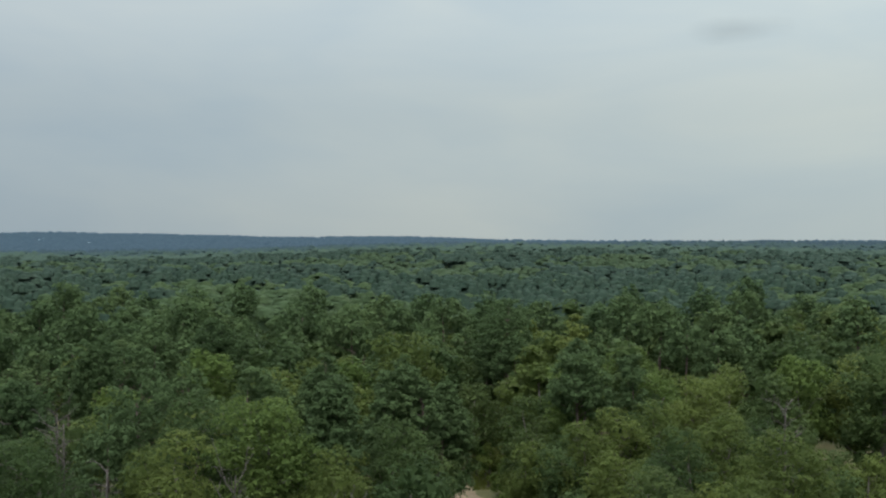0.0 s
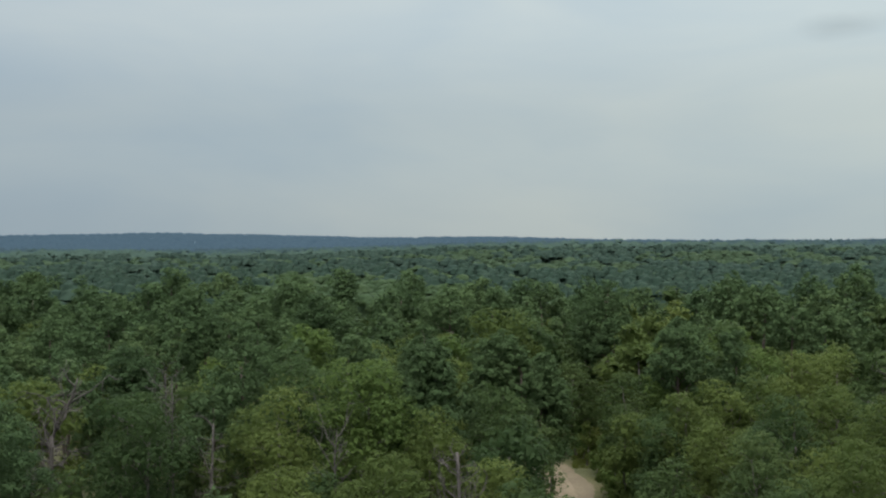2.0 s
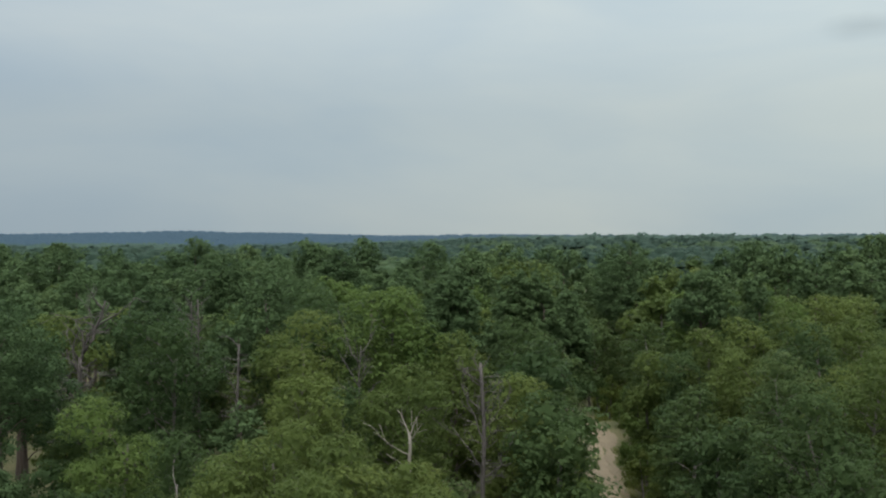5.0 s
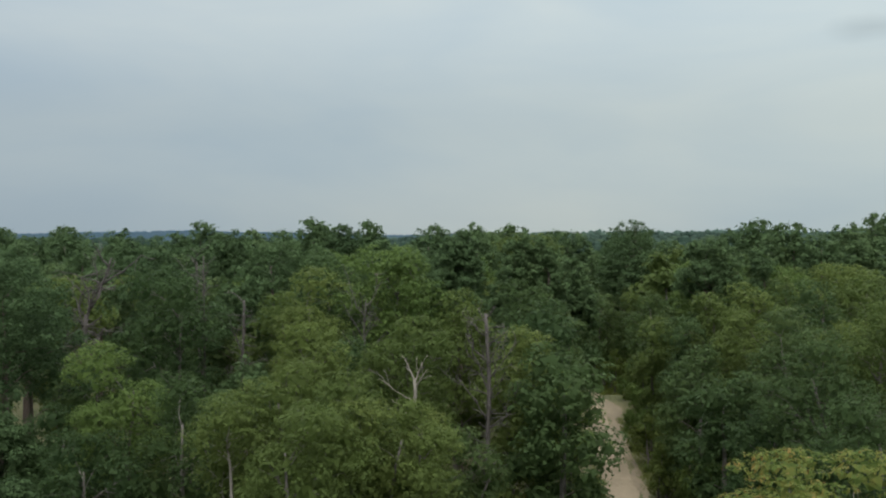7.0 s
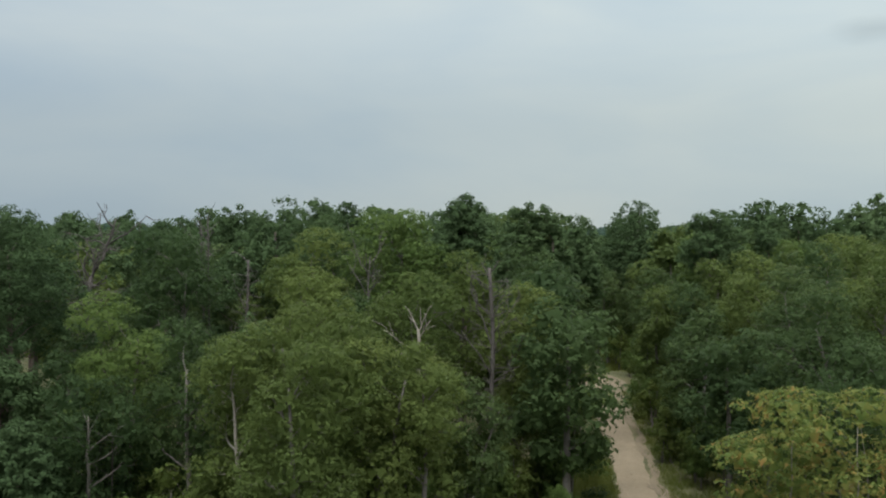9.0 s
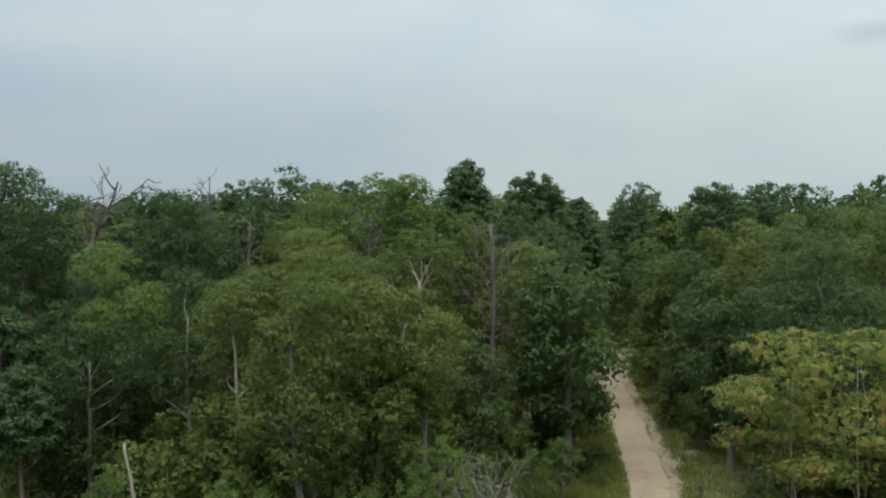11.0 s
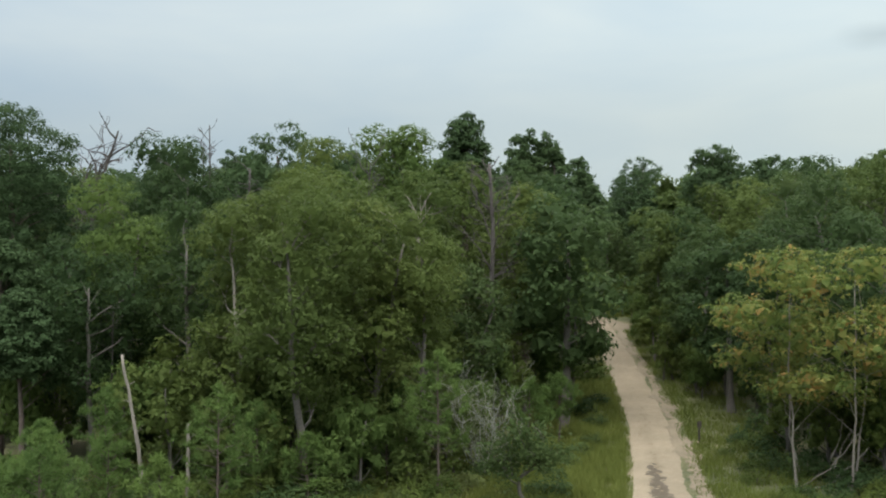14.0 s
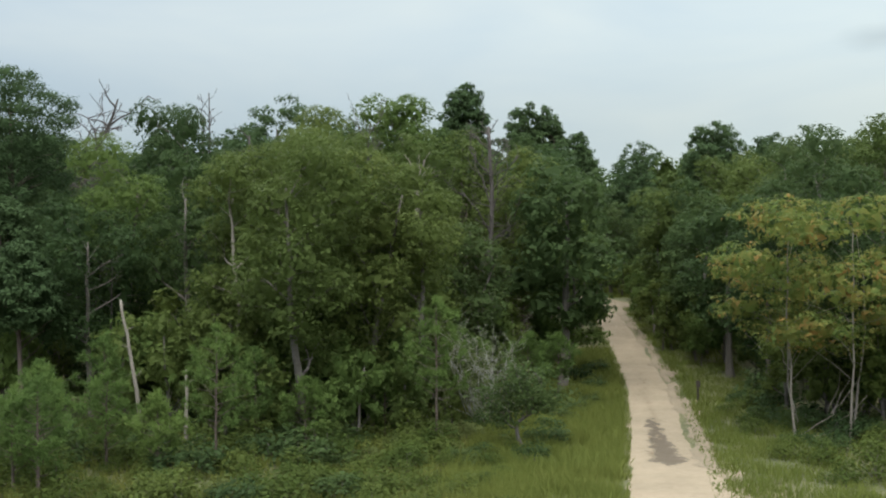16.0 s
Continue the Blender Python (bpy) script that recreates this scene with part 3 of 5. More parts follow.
# oaks that stand out: x, y, height of the top above the datum, spread, clear stem, leaf, bark, label
EDGE_OAKS = (
    (-23.4, 51.8, 14.2, 7.0, 1.8, OAK_BRIGHT, BARK_OAK, "bright green rounded oak beside the pines"),
    (-22.6, 47.2, 10.4, 6.0, 1.2, OAK, BARK_OAK, "dark green oak with a thin grey trunk"),
    (-13.7, 47.9, 13.8, 7.0, 2.8, OAK_OLIVE, BARK_OAK, "broad yellow-green oak with spreading grey limbs"),
    (-10.0, 46.9, 13.5, 6.2, 2.8, OAK_OLIVE, BARK_OAK, "olive oak with a flat clumped crown"),
    (-15.1, 45.3, 12.6, 5.8, 2.0, OAK_OLIVE, BARK_PALE, "green oak with a pale leaning trunk at the wood's edge"),
    (-10.8, 42.2, 12.8, 6.4, 2.0, OAK_OLIVE, BARK_OAK, "open oak with bare grey boughs at the wood's edge"),
    (-8.8, 45.2, 12.6, 5.8, 2.4, OAK_OLIVE, BARK_OAK, "narrow oak with grey upper limbs"),
    (-6.9, 46.9, 12.0, 5.2, 4.2, OAK_OLIVE, BARK_OAK, "slender oak with a bent leaning trunk"),
    (-18.6, 50.2, 13.0, 6.2, 1.4, OAK, BARK_OAK, "half-shaded oak inside the wood"),
    (-26.2, 50.6, 11.2, 6.4, 1.4, OAK, BARK_OAK, "dark oak under the tall pine"),
    (-9.3, 60.2, 15.1, 7.4, 3.0, OAK_OLIVE, BARK_OAK, "pale olive domed oak above its neighbours"),
    (-13.6, 55.9, 15.0, 6.8, 3.0, OAK_OLIVE, BARK_OAK, "olive oak with a scalloped crown"),
    (-2.8, 63.4, 14.4, 6.6, 2.0, OAK_OLIVE, BARK_OAK, "tall green oak beside the sandy road"),
    (-0.3, 65.8, 10.4, 6.4, 0.9, OAK_BRIGHT, BARK_OAK, "oak with low branches drooping over the grass"),
    (-7.2, 68.8, 16.3, 6.6, 4.0, OAK_OLIVE, BARK_OAK, "green oak beside the tall pine"),
    (-1.6, 77.4, 14.6, 6.2, 4.6, OAK, BARK_OAK, "oak leaning over the bend of the road"),
    (-3.0, 78.0, 16.8, 6.8, 3.0, OAK, BARK_OAK, "broad green oak before the twin pines"),
    (0.8, 89.4, 15.6, 5.6, 6.2, OAK, BARK_OAK, "dark oak where the road bends away"),
    (0.4, 84.0, 11.6, 4.0, 7.6, OAK, BARK_OAK, "small oak reaching over the sandy bend"),
    (-12.5, 72.0, 19.2, 7.8, 5.0, OAK_BRIGHT, BARK_OAK, "tallest light green oak on the skyline"),
    (-10.2, 71.2, 18.9, 5.6, 6.0, OAK_BRIGHT, BARK_OAK, "light green oak beside the tall pine"),
    (-16.2, 67.2, 17.8, 7.6, 4.0, OAK_OLIVE, BARK_OAK, "large pale green oak with a clumped crown"),
    (-17.4, 76.4, 18.9, 7.4, 5.0, OAK, BARK_OAK, "tall green oak on the skyline"),
    (-19.6, 69.6, 16.0, 6.4, 4.0, OAK_OLIVE, BARK_OAK, "rounded oak behind a grey dead pine"),
    (-24.8, 63.8, 17.9, 7.2, 3.0, OAK, BARK_OAK, "tall thin-crowned oak with bare top twigs"),
    (-12.8, 61.8, 13.8, 6.0, 3.0, OAK, BARK_OAK, "shaded oak in a gap between taller crowns"),
    (-8.0, 52.6, 10.8, 5.2, 2.4, OAK_OLIVE, BARK_OAK, "oak below a bleached forked tree"),
    (-5.2, 54.6, 9.6, 4.8, 1.0, OAK, BARK_OAK, "low dark oak beside the dead pine"),
    (13.5, 58.2, 14.6, 7.6, 2.0, OAK, BARK_OAK, "dense dark green oak beside the turning oak"),
    (13.2, 50.2, 12.2, 6.0, 2.0, OAK, BARK_OAK, "green oak crowding the turning oak"),
    (13.5, 67.8, 15.3, 7.2, 2.0, OAK, BARK_OAK, "dense green oak at the wood's edge"),
    (16.9, 66.4, 14.6, 6.8, 2.0, OAK_OLIVE, BARK_OAK, "pale green oak with rounded clumps"),
    (10.9, 60.6, 10.0, 5.4, 0.9, OAK, BARK_OAK, "dark low-branched oak by the grass verge"),
    (9.0, 74.6, 12.4, 6.4, 0.9, OAK, BARK_OAK, "rounded green oak leaning towards the road"),
    (9.2, 82.4, 13.8, 5.8, 1.2, OAK, BARK_OAK, "green oak with layered clumps"),
    (11.2, 83.6, 15.6, 6.6, 2.0, OAK_OLIVE, BARK_OAK, "domed olive oak over the roadside trees"),
    (13.4, 77.0, 14.6, 7.0, 2.0, OAK_OLIVE, BARK_OAK, "full olive oak in the roadside wood"),
    (14.0, 86.4, 16.3, 6.4, 3.0, OAK_OLIVE, BARK_OAK, "olive oak standing over the canopy"),
    (17.4, 88.0, 16.8, 7.4, 3.0, OAK_OLIVE, BARK_OAK, "broad oak with clumped olive foliage"),
    (20.5, 78.2, 17.0, 7.8, 3.0, OAK_OLIVE, BARK_OAK, "big olive oak with a scalloped dome"),
    (18.0, 61.4, 15.9, 8.2, 2.8, OAK_OLIVE, BARK_OAK, "big green oak behind the turning oak"),
    (20.1, 100.8, 17.3, 7.2, 3.0, OAK_BRIGHT, BARK_OAK, "yellow-green oak far into the wood"),
    (23.3, 94.8, 17.7, 7.4, 3.0, OAK_OLIVE, BARK_OAK, "olive oak deep in the canopy"),
    (20.9, 120.8, 18.0, 8.0, 3.0, OAK_BRIGHT, BARK_OAK, "distant yellow-green oak crown"),
    (8.6, 97.8, 13.6, 5.6, 1.2, OAK, BARK_OAK, "dark oak beside the grassy ride"),
    (7.7, 104.0, 14.8, 5.8, 1.2, OAK, BARK_OAK, "green oak closing over the grassy ride"),
    (3.9, 118.0, 14.2, 6.4, 0.8, OAK, BARK_OAK, "low-branched oak at the end of the grassy ride"),
    (22.8, 70.4, 17.4, 7.4, 3.0, OAK_OLIVE, BARK_OAK, "tall olive oak over the roadside wood"),
    (16.2, 74.2, 16.8, 6.8, 3.0, OAK, BARK_OAK, "green oak with a rounded top over the roadside wood"),
    (-28.4, 71.0, 16.4, 6.6, 3.0, OAK, BARK_OAK, "dark green oak behind a dead pine"),
    (8.6, 127.4, 14.4, 5.6, 1.4, OAK, BARK_OAK, "shaded oak at the end of the ride"),
)
for i, (x, y, top, w, c, leaf_mat, bark, label) in enumerate(EDGE_OAKS):
    h = top - float(ground_z(x, y)) + 0.05
    boughs = int(17 * (w / 6.5) ** 1.4)
    droop = "drooping" in label
    tufts, sprays, leaf, tuft = (2000, 30, 0.125, 0.38) if y < 53 else (1500, 26, 0.152, 0.42) if y < 70 else (1200, 22, 0.19, 0.46)
    parts = oak_parts(100 + i, h, w, c, boughs, int(tufts * (w / 6.5) ** 2), sprays, leaf, tuft, 0.45 if droop else 0.85, stout=0.85)
    stand(tree_thing("oak_tree", parts, bark, leaf_mat, label, "oak tree", "oaks of the wood"), x, y, w * 0.42)

parts = oak_parts(7, 10.4, 10.4, 3.2, 34, 1550, 19, 0.15, 0.40, 0.42, stems=4, twigs=4, stout=0.66)
stand(tree_thing("turning_oak_tree", parts, BARK_PALE, OAK_TURNING, "oak turning yellow and orange on pale stems by the road", "oak tree", "oaks of the wood"), 10.7, 46.2, 3.6)

# pines that stand out: x, y, height of the top above the datum, spread, clear stem, label
EDGE_PINES = (
    (-31.6, 55.9, 18.9, 10.6, 3.5, "tall dark pitch pine with a full crown"),
    (-22.5, 79.2, 20.4, 8.8, 8.0, "dark pine with a broad rounded top"),
    (-7.8, 74.7, 20.3, 6.0, 7.0, "tall pine with clumped tufts on the skyline"),
    (-4.0, 83.2, 20.0, 4.8, 8.0, "pine with a pointed dark top"),
    (-2.2, 83.9, 19.9, 4.8, 8.0, "pine with a narrow dark top"),
    (0.2, 88.0, 18.2, 4.6, 6.0, "shorter pine near the road"),
    (8.2, 136.2, 22.7, 9.4, 6.0, "tall full pine beyond the grassy ride"),
    (12.4, 96.2, 19.9, 7.0, 6.0, "dark pine with a flat rounded top"),
    (17.8, 99.8, 19.2, 6.0, 6.0, "dark pine among olive oaks"),
    (-28.2, 48.6, 11.0, 5.4, 5.0, "pine with a dark bare lower trunk"),
    (-24.8, 44.6, 8.6, 4.4, 3.4, "small dark pine in the shade of the wood"),
    (-37.0, 63.0, 17.0, 8.0, 5.0, "dark pine beside a twisted dead one"),
    (-33.8, 84.0, 18.8, 6.6, 8.0, "dark round-topped pine over the oaks"),
    (-15.4, 85.0, 19.7, 5.8, 7.0, "dark pine behind the light green oaks"),
    (-10.3, 93.0, 20.0, 6.2, 7.0, "slim dark pine rising from the canopy"),
    (-4.2, 101.2, 19.0, 5.8, 6.0, "dark pine beyond the twin pines"),
    (-6.2, 118.2, 19.2, 6.2, 6.0, "dull green pine far into the wood"),
    (-32.8, 100.6, 20.9, 6.8, 7.0, "rounded dark pine deep in the wood"),
    (-24.5, 113.8, 21.7, 7.2, 7.0, "tall dark pine deep in the wood"),
    (14.5, 113.6, 19.5, 6.4, 6.0, "dark pine over the olive oaks"),
    (8.9, 131.4, 18.5, 6.6, 5.0, "pine at the end of the grassy ride"),
)
for i, (x, y, top, w, c, label) in enumerate(EDGE_PINES):
    parts = tufted_pine_parts(300 + i, top - float(ground_z(x, y)) + 0.05, w, c, 170 if w < 10 else 330, 64 if y > 60 else 110, 0.26 if y > 60 else 0.18, limbs=20, lobe=0.62, taper=0.1 if "rounded" in label or "full" in label else 0.5)
    stand(tree_thing("pitch_pine", parts, BARK_PINE, PINE, label, "pine tree", "pines of the wood"), x, y, w * 0.4)

# young pines in the clearing: x, y, height, spread
YOUNG = ((-12.8, 36.6, 5.4, 3.0), (-16.3, 30.4, 3.9, 2.4), (-17.9, 33.4, 4.1, 2.6), (-17.4, 30.9, 3.5, 2.4), (-0.8, 55.6, 3.8, 2.2), (-2.2, 50.4, 4.4, 2.4), (-5.4, 41.6, 6.2, 3.4), (-9.6, 46.6, 5.0, 2.8),
         (-19.2, 35.6, 4.2, 2.6), (-14.2, 34.6, 3.0, 2.2), (-16.4, 35.4, 3.6, 2.4), (-12.4, 40.2, 4.2, 2.6), (-20.2, 33.0, 3.8, 2.6), (-7.8, 43.4, 3.4, 2.2), (-18.8, 40.4, 4.6, 2.6), (-10.2, 39.8, 3.2, 2.4), (-20.6, 38.6, 3.6, 2.4))
for i, (x, y, h, w) in enumerate(YOUNG):
    parts = pine_parts(500 + i, h, w, 0.25 * h if i not in (4, 5, 6) else 0.34 * h, 30, 5, 32 if i not in (4, 5, 6) else 46, 0.2, 0.22, 0.9, 0.06)
    stand(tree_thing("young_pine", parts, BARK_PINE, PINE_YOUNG, "young pale green pine in the grassy clearing", "pine tree", "young pines of the clearing"), x, y, 0.8)


# ---------------------------------------------------------------- dead trees


def bare(rng, a, b, r, sides=5, forks=3, order=2, sway=0.2, up=0.1, fine=0.008):
    """A bare branch from a to b that forks again and again into crooked twigs."""
    a, b = np.array(a, float), np.array(b, float)
    ln = np.linalg.norm(b - a)
    path = wander(rng, a, b, 7, sway)
    out = [tube(path, np.linspace(r, max(r * 0.35, fine), 7), sides)]
    if order:
        for k in range(forks):
            s = path[2 + (k * 2 + int(rng.integers(2))) % 5]
            e = s + (b - a) * rng.uniform(0.1, 0.32) + rng.normal(0, 0.2 * ln, 3) + np.array([0, 0, up * ln])
            out += bare(rng, s, e, max(r * 0.5, fine), 4, forks, order - 1, sway * 1.3, up, fine)
    return out


def dead_tree(name, label, x, y, mat, seed, stem, radii, arms, forks=3, order=2, sway=0.2, up=0.1, tall=1.0):
    """A bare tree: the line of its stem, and arms given as (height, dx, dy, dz, thickness)."""
    rng = np.random.default_rng(seed)
    root = tagged(new(name), label, "dead tree", "dead trees")
    line = np.array(stem, float)
    t = np.linspace(0, 1, 15)
    z = np.linspace(0, 1, len(line))
    p = np.array([[np.interp(q, z, line[:, k]) for k in range(3)] for q in t])
    p[1:-1, :2] += rng.normal(0, min(radii[0] * 0.2, 0.03), (13, 2))
    trunk = part("trunk", tube(p, np.concatenate([[radii[0] * 1.25], np.linspace(radii[0], radii[1], 14)]), 9), mat, root)
    for h, dx, dy, dz, r in arms:
        a = np.array([np.interp(h, p[:, 2], p[:, k]) for k in range(3)])
        part("branch", join(bare(rng, a, a + np.array([dx, dy, dz]), r, 6, forks, order, sway, up, 0.015 if y > 50 else 0.008)), mat, trunk)
    return stand(root, x, y, 0.9, tall=tall)


def whorls(seed, low, high, n, reach, rise, r):
    """Arms all round a stem between two heights."""
    rng = np.random.default_rng(seed)
    out = []
    for i in range(n):
        h = low + (high - low) * (i + rng.uniform(0, 0.8)) / n
        a, k = i * 2.4 + rng.normal(0, 0.4), reach * rng.uniform(0.35, 1.1)
        out.append((h, math.cos(a) * k, math.sin(a) * k * 0.8, k * rng.uniform(rise - 0.45, rise + 0.45), r * rng.uniform(0.7, 1.2)))
    return out


dead_tree("dead_pine", "dead standing pine with bare grey branches and broken top", -4.65, 59.6, DEAD, 41, ((0, 0, -0.15), (0.14, 0, 3.8), (-0.02, 0, 7.5), (0.1, 0, 11.2), (-0.12, 0, 14.9)), (0.165, 0.095),
          [(10.4, -1.3, -0.2, 3.4, 0.055), (11.2, 1.5, -0.3, 1.9, 0.045), (9.3, 1.6, -0.2, 0.1, 0.035), (14.3, -0.5, 0.1, 0.9, 0.05), (14.6, 0.45, 0, 0.6, 0.045), (13.2, 1.2, -0.2, 1.0, 0.04), (8.8, -1.7, -0.5, 2.6, 0.05), (8.4, 1.9, -0.6, 2.8, 0.055), (12.2, -1.2, -0.4, 1.5, 0.045), (11.8, 0.8, -0.7, 1.8, 0.045), (10.0, 0.5, -0.9, 2.4, 0.045), (7.6, -1.4, -0.6, 0.4, 0.035), (13.6, -0.8, -0.4, 0.9, 0.04)] + whorls(411, 6.0, 14.6, 34, 1.3, 0.3, 0.03), 2, 2, 0.16, tall=1.02)
dead_tree("dead_pine", "twisted bare dead pine with a tangle of grey branches", -32.0, 66.0, DEAD, 42, ((0, 0, -0.1), (0.2, 0, 7), (0.4, 0, 14.4)), (0.22, 0.14),
          [(14.2, 1.7, 0.1, 4.0, 0.15), (14.1, 1.1, 0.2, 2.6, 0.1), (14.2, 0.7, 0, 3.2, 0.07), (13.8, 0.4, 0.2, 2.2, 0.06), (14.2, 1.3, -0.3, 3.0, 0.06), (14.2, -0.3, -0.1, 2.7, 0.09), (13.0, -0.7, 0.3, 2.2, 0.08), (12.4, 1.5, -0.6, 1.2, 0.08), (13.6, 1.2, -0.5, 0.6, 0.08), (11.0, -1.4, -0.4, 1.4, 0.07),
           (10.4, 1.9, -0.5, 0.6, 0.07), (11.6, 2.4, -0.6, -0.4, 0.06), (9.6, -1.4, -0.8, -0.6, 0.06), (12.6, -2.2, -0.5, 1.2, 0.07), (8.8, 1.6, -0.8, -0.5, 0.06), (13.5, -0.9, -0.9, 1.4, 0.06)] + whorls(421, 8.5, 14.2, 24, 1.9, 0.1, 0.045), 4, 2, 0.15, -0.04, tall=0.985)
dead_tree("dead_tree", "bleached leaning dead trunk without bark", -16.6, 39.2, BARK_PALE, 43, ((0, 0, -0.15), (-0.4, 0, 3), (-1.1, 0.2, 6.2)), (0.095, 0.05), [(5.0, 0.3, 0, 0.15, 0.02), (4.3, -0.3, 0, 0.1, 0.018), (3.2, 0.25, 0, 0.1, 0.016)], 1, 1)
dead_tree("dead_tree", "short broken pale trunk", -15.2, 39.9, BARK_PALE, 44, ((0, 0, -0.15), (0.05, 0, 3.4)), (0.09, 0.055), [(2.6, 0.3, 0, 0.4, 0.025)], 1, 1)
dead_tree("dead_tree", "bleached dead tree forked into pale bare limbs", -8.2, 54.8, BARK_PALE, 45, ((0, 0, -0.15), (0.1, 0, 6), (0.05, 0, 11.1)), (0.13, 0.085),
          [(10.0, -1.7, -0.3, 1.2, 0.028), (10.9, 0.45, -0.2, 1.0, 0.05), (11.0, -0.4, 0.1, 0.8, 0.055), (10.6, 0.7, -0.3, 1.0, 0.03), (9.4, -0.9, -0.4, 0.6, 0.025)], 3, 1, 0.12, tall=1.08)
dead_tree("dead_pine", "thin bare dead treetop above the oaks", -23.4, 65.4, DEAD, 46, ((0, 0, -0.15), (0.1, 0, 9), (0, 0, 16.9)), (0.11, 0.035), whorls(461, 11.5, 16.0, 18, 0.8, 0.7, 0.028), 2, 1, 0.1, tall=1.07)
dead_tree("dead_pine", "grey dead pine with short level bare branches", -20.8, 65.4, DEAD, 47, ((0, 0, -0.15), (-0.2, 0, 8), (0.1, 0, 15.2)), (0.15, 0.06), whorls(471, 9.5, 15.0, 26, 1.4, 0.12, 0.03) + [(11.6, -1.6, -0.3, 2.6, 0.05)], 2, 1)
dead_tree("dead_tree", "thin pale dead stem inside the wood", -22.3, 47.6, DEAD, 48, ((0, 0, -0.15), (0.4, 0, 4), (0.5, 0, 7.6)), (0.055, 0.025), whorls(481, 3.0, 8.2, 9, 1.5, 0.5, 0.022), 2, 2)
dead_tree("dead_tree", "pale bare trunk between the oaks", -17.0, 51.2, BARK_PALE, 49, ((0, 0, -0.15), (-0.3, 0, 4), (-0.9, 0, 9.0)), (0.10, 0.04), whorls(491, 4.5, 8.6, 7, 1.6, 0.4, 0.035), 2, 2)
dead_tree("dead_tree", "leafless grey treetop among green crowns", -12.6, 62.4, DEAD, 50, ((0, 0, -0.15), (0.2, 0, 7), (0.4, 0, 12.6)), (0.12, 0.03), whorls(501, 9.5, 12.4, 12, 1.4, 0.9, 0.03), 3, 1, tall=1.24)
dead_tree("dead_pine", "grey dead treetop above dark pines", -26.2, 72.0, DEAD, 51, ((0, 0, -0.15), (0.2, 0, 8), (0, 0, 17.2)), (0.15, 0.04), whorls(511, 11.0, 17.0, 26, 1.7, 0.7, 0.035), 3, 1)
dead_tree("dead_tree", "bare pinkish-grey treetop among olive oaks", 26.4, 82.0, DEAD, 52, ((0, 0, -0.15), (-0.2, 0, 7), (0.1, 0, 15.2)), (0.16, 0.05), whorls(521, 10.5, 15.0, 24, 1.9, 0.5, 0.035), 3, 1)

# ---------------------------------------------------------------- bushes


def bush_parts(seed, height, spread, lobes, per_lobe, leaf, flat=0.8):
    rng = np.random.default_rng(seed)
    fol, stems = [], []
    for i in range(lobes):
        a, k = rng.uniform(0, 6.283), rng.uniform(0, 1) ** 0.5
        r = spread * rng.uniform(0.16, 0.26)
        c = np.array([math.cos(a) * k * (spread / 2 - r * 0.6), math.sin(a) * k * (spread / 2 - r * 0.6), max(r * 0.5, height * (0.85 - 0.5 * k) * rng.uniform(0.7, 1.1) - r * 0.6)])
        d = ball(rng, per_lobe, 0.5)
        at = c + d * r * rng.uniform(0.5, 1.15, (per_lobe, 1)) * np.array([1.1, 1.1, flat])
        at[:, 2] = np.maximum(at[:, 2], 0.03)
        fol.append(leaves(rng, at, d * 0.6 + np.array([0, 0, 0.6]) + rng.normal(0, 0.35, (per_lobe, 3)), leaf))
        stems.append(tube(wander(rng, (c[0] * 0.15, c[1] * 0.15, -0.05), c, 4, 0.12), np.linspace(0.028, 0.008, 4), 4))
    return stems, join(fol)


def bush_thing(name, seed, height, spread, lobes, per_lobe, leaf, mat, label, bark=BARK_OAK):
    stems, fol = bush_parts(seed, height, spread, lobes, per_lobe, leaf)
    root = tagged(new(name), label, "shrub", "shrubs of the clearing")
    part("stem", join(stems), bark, root)
    part("foliage", fol, mat, root)
    return root


# the grey half-dead shrub and the small crooked tree in the clearing
gs = tagged(new("dead_shrub"), "grey half-dead shrub of fine bare twigs", "shrub", "shrubs of the clearing")
rng = np.random.default_rng(61)
for i in range(16):
    a = i * 2.4
    e = np.array([math.cos(a) * rng.uniform(0.7, 1.9), math.sin(a) * rng.uniform(0.4, 1.4), rng.uniform(1.2, 3.7)])
    part("branch", join(bare(rng, (0, 0, 0), e, 0.036, 4, 5, 2, 0.22, 0.05, 0.006)), GREY_TWIG, gs)
at = np.array([-0.5, 0, 2.5]) + rng.normal(0, 1, (1500, 3)) * np.array([0.95, 0.8, 0.75])
part("foliage", leaves(rng, at, ball(rng, 1500, 0.5), 0.11), SHRUB_GREY, gs)
stand(gs, -3.9, 47.0, 1.2)

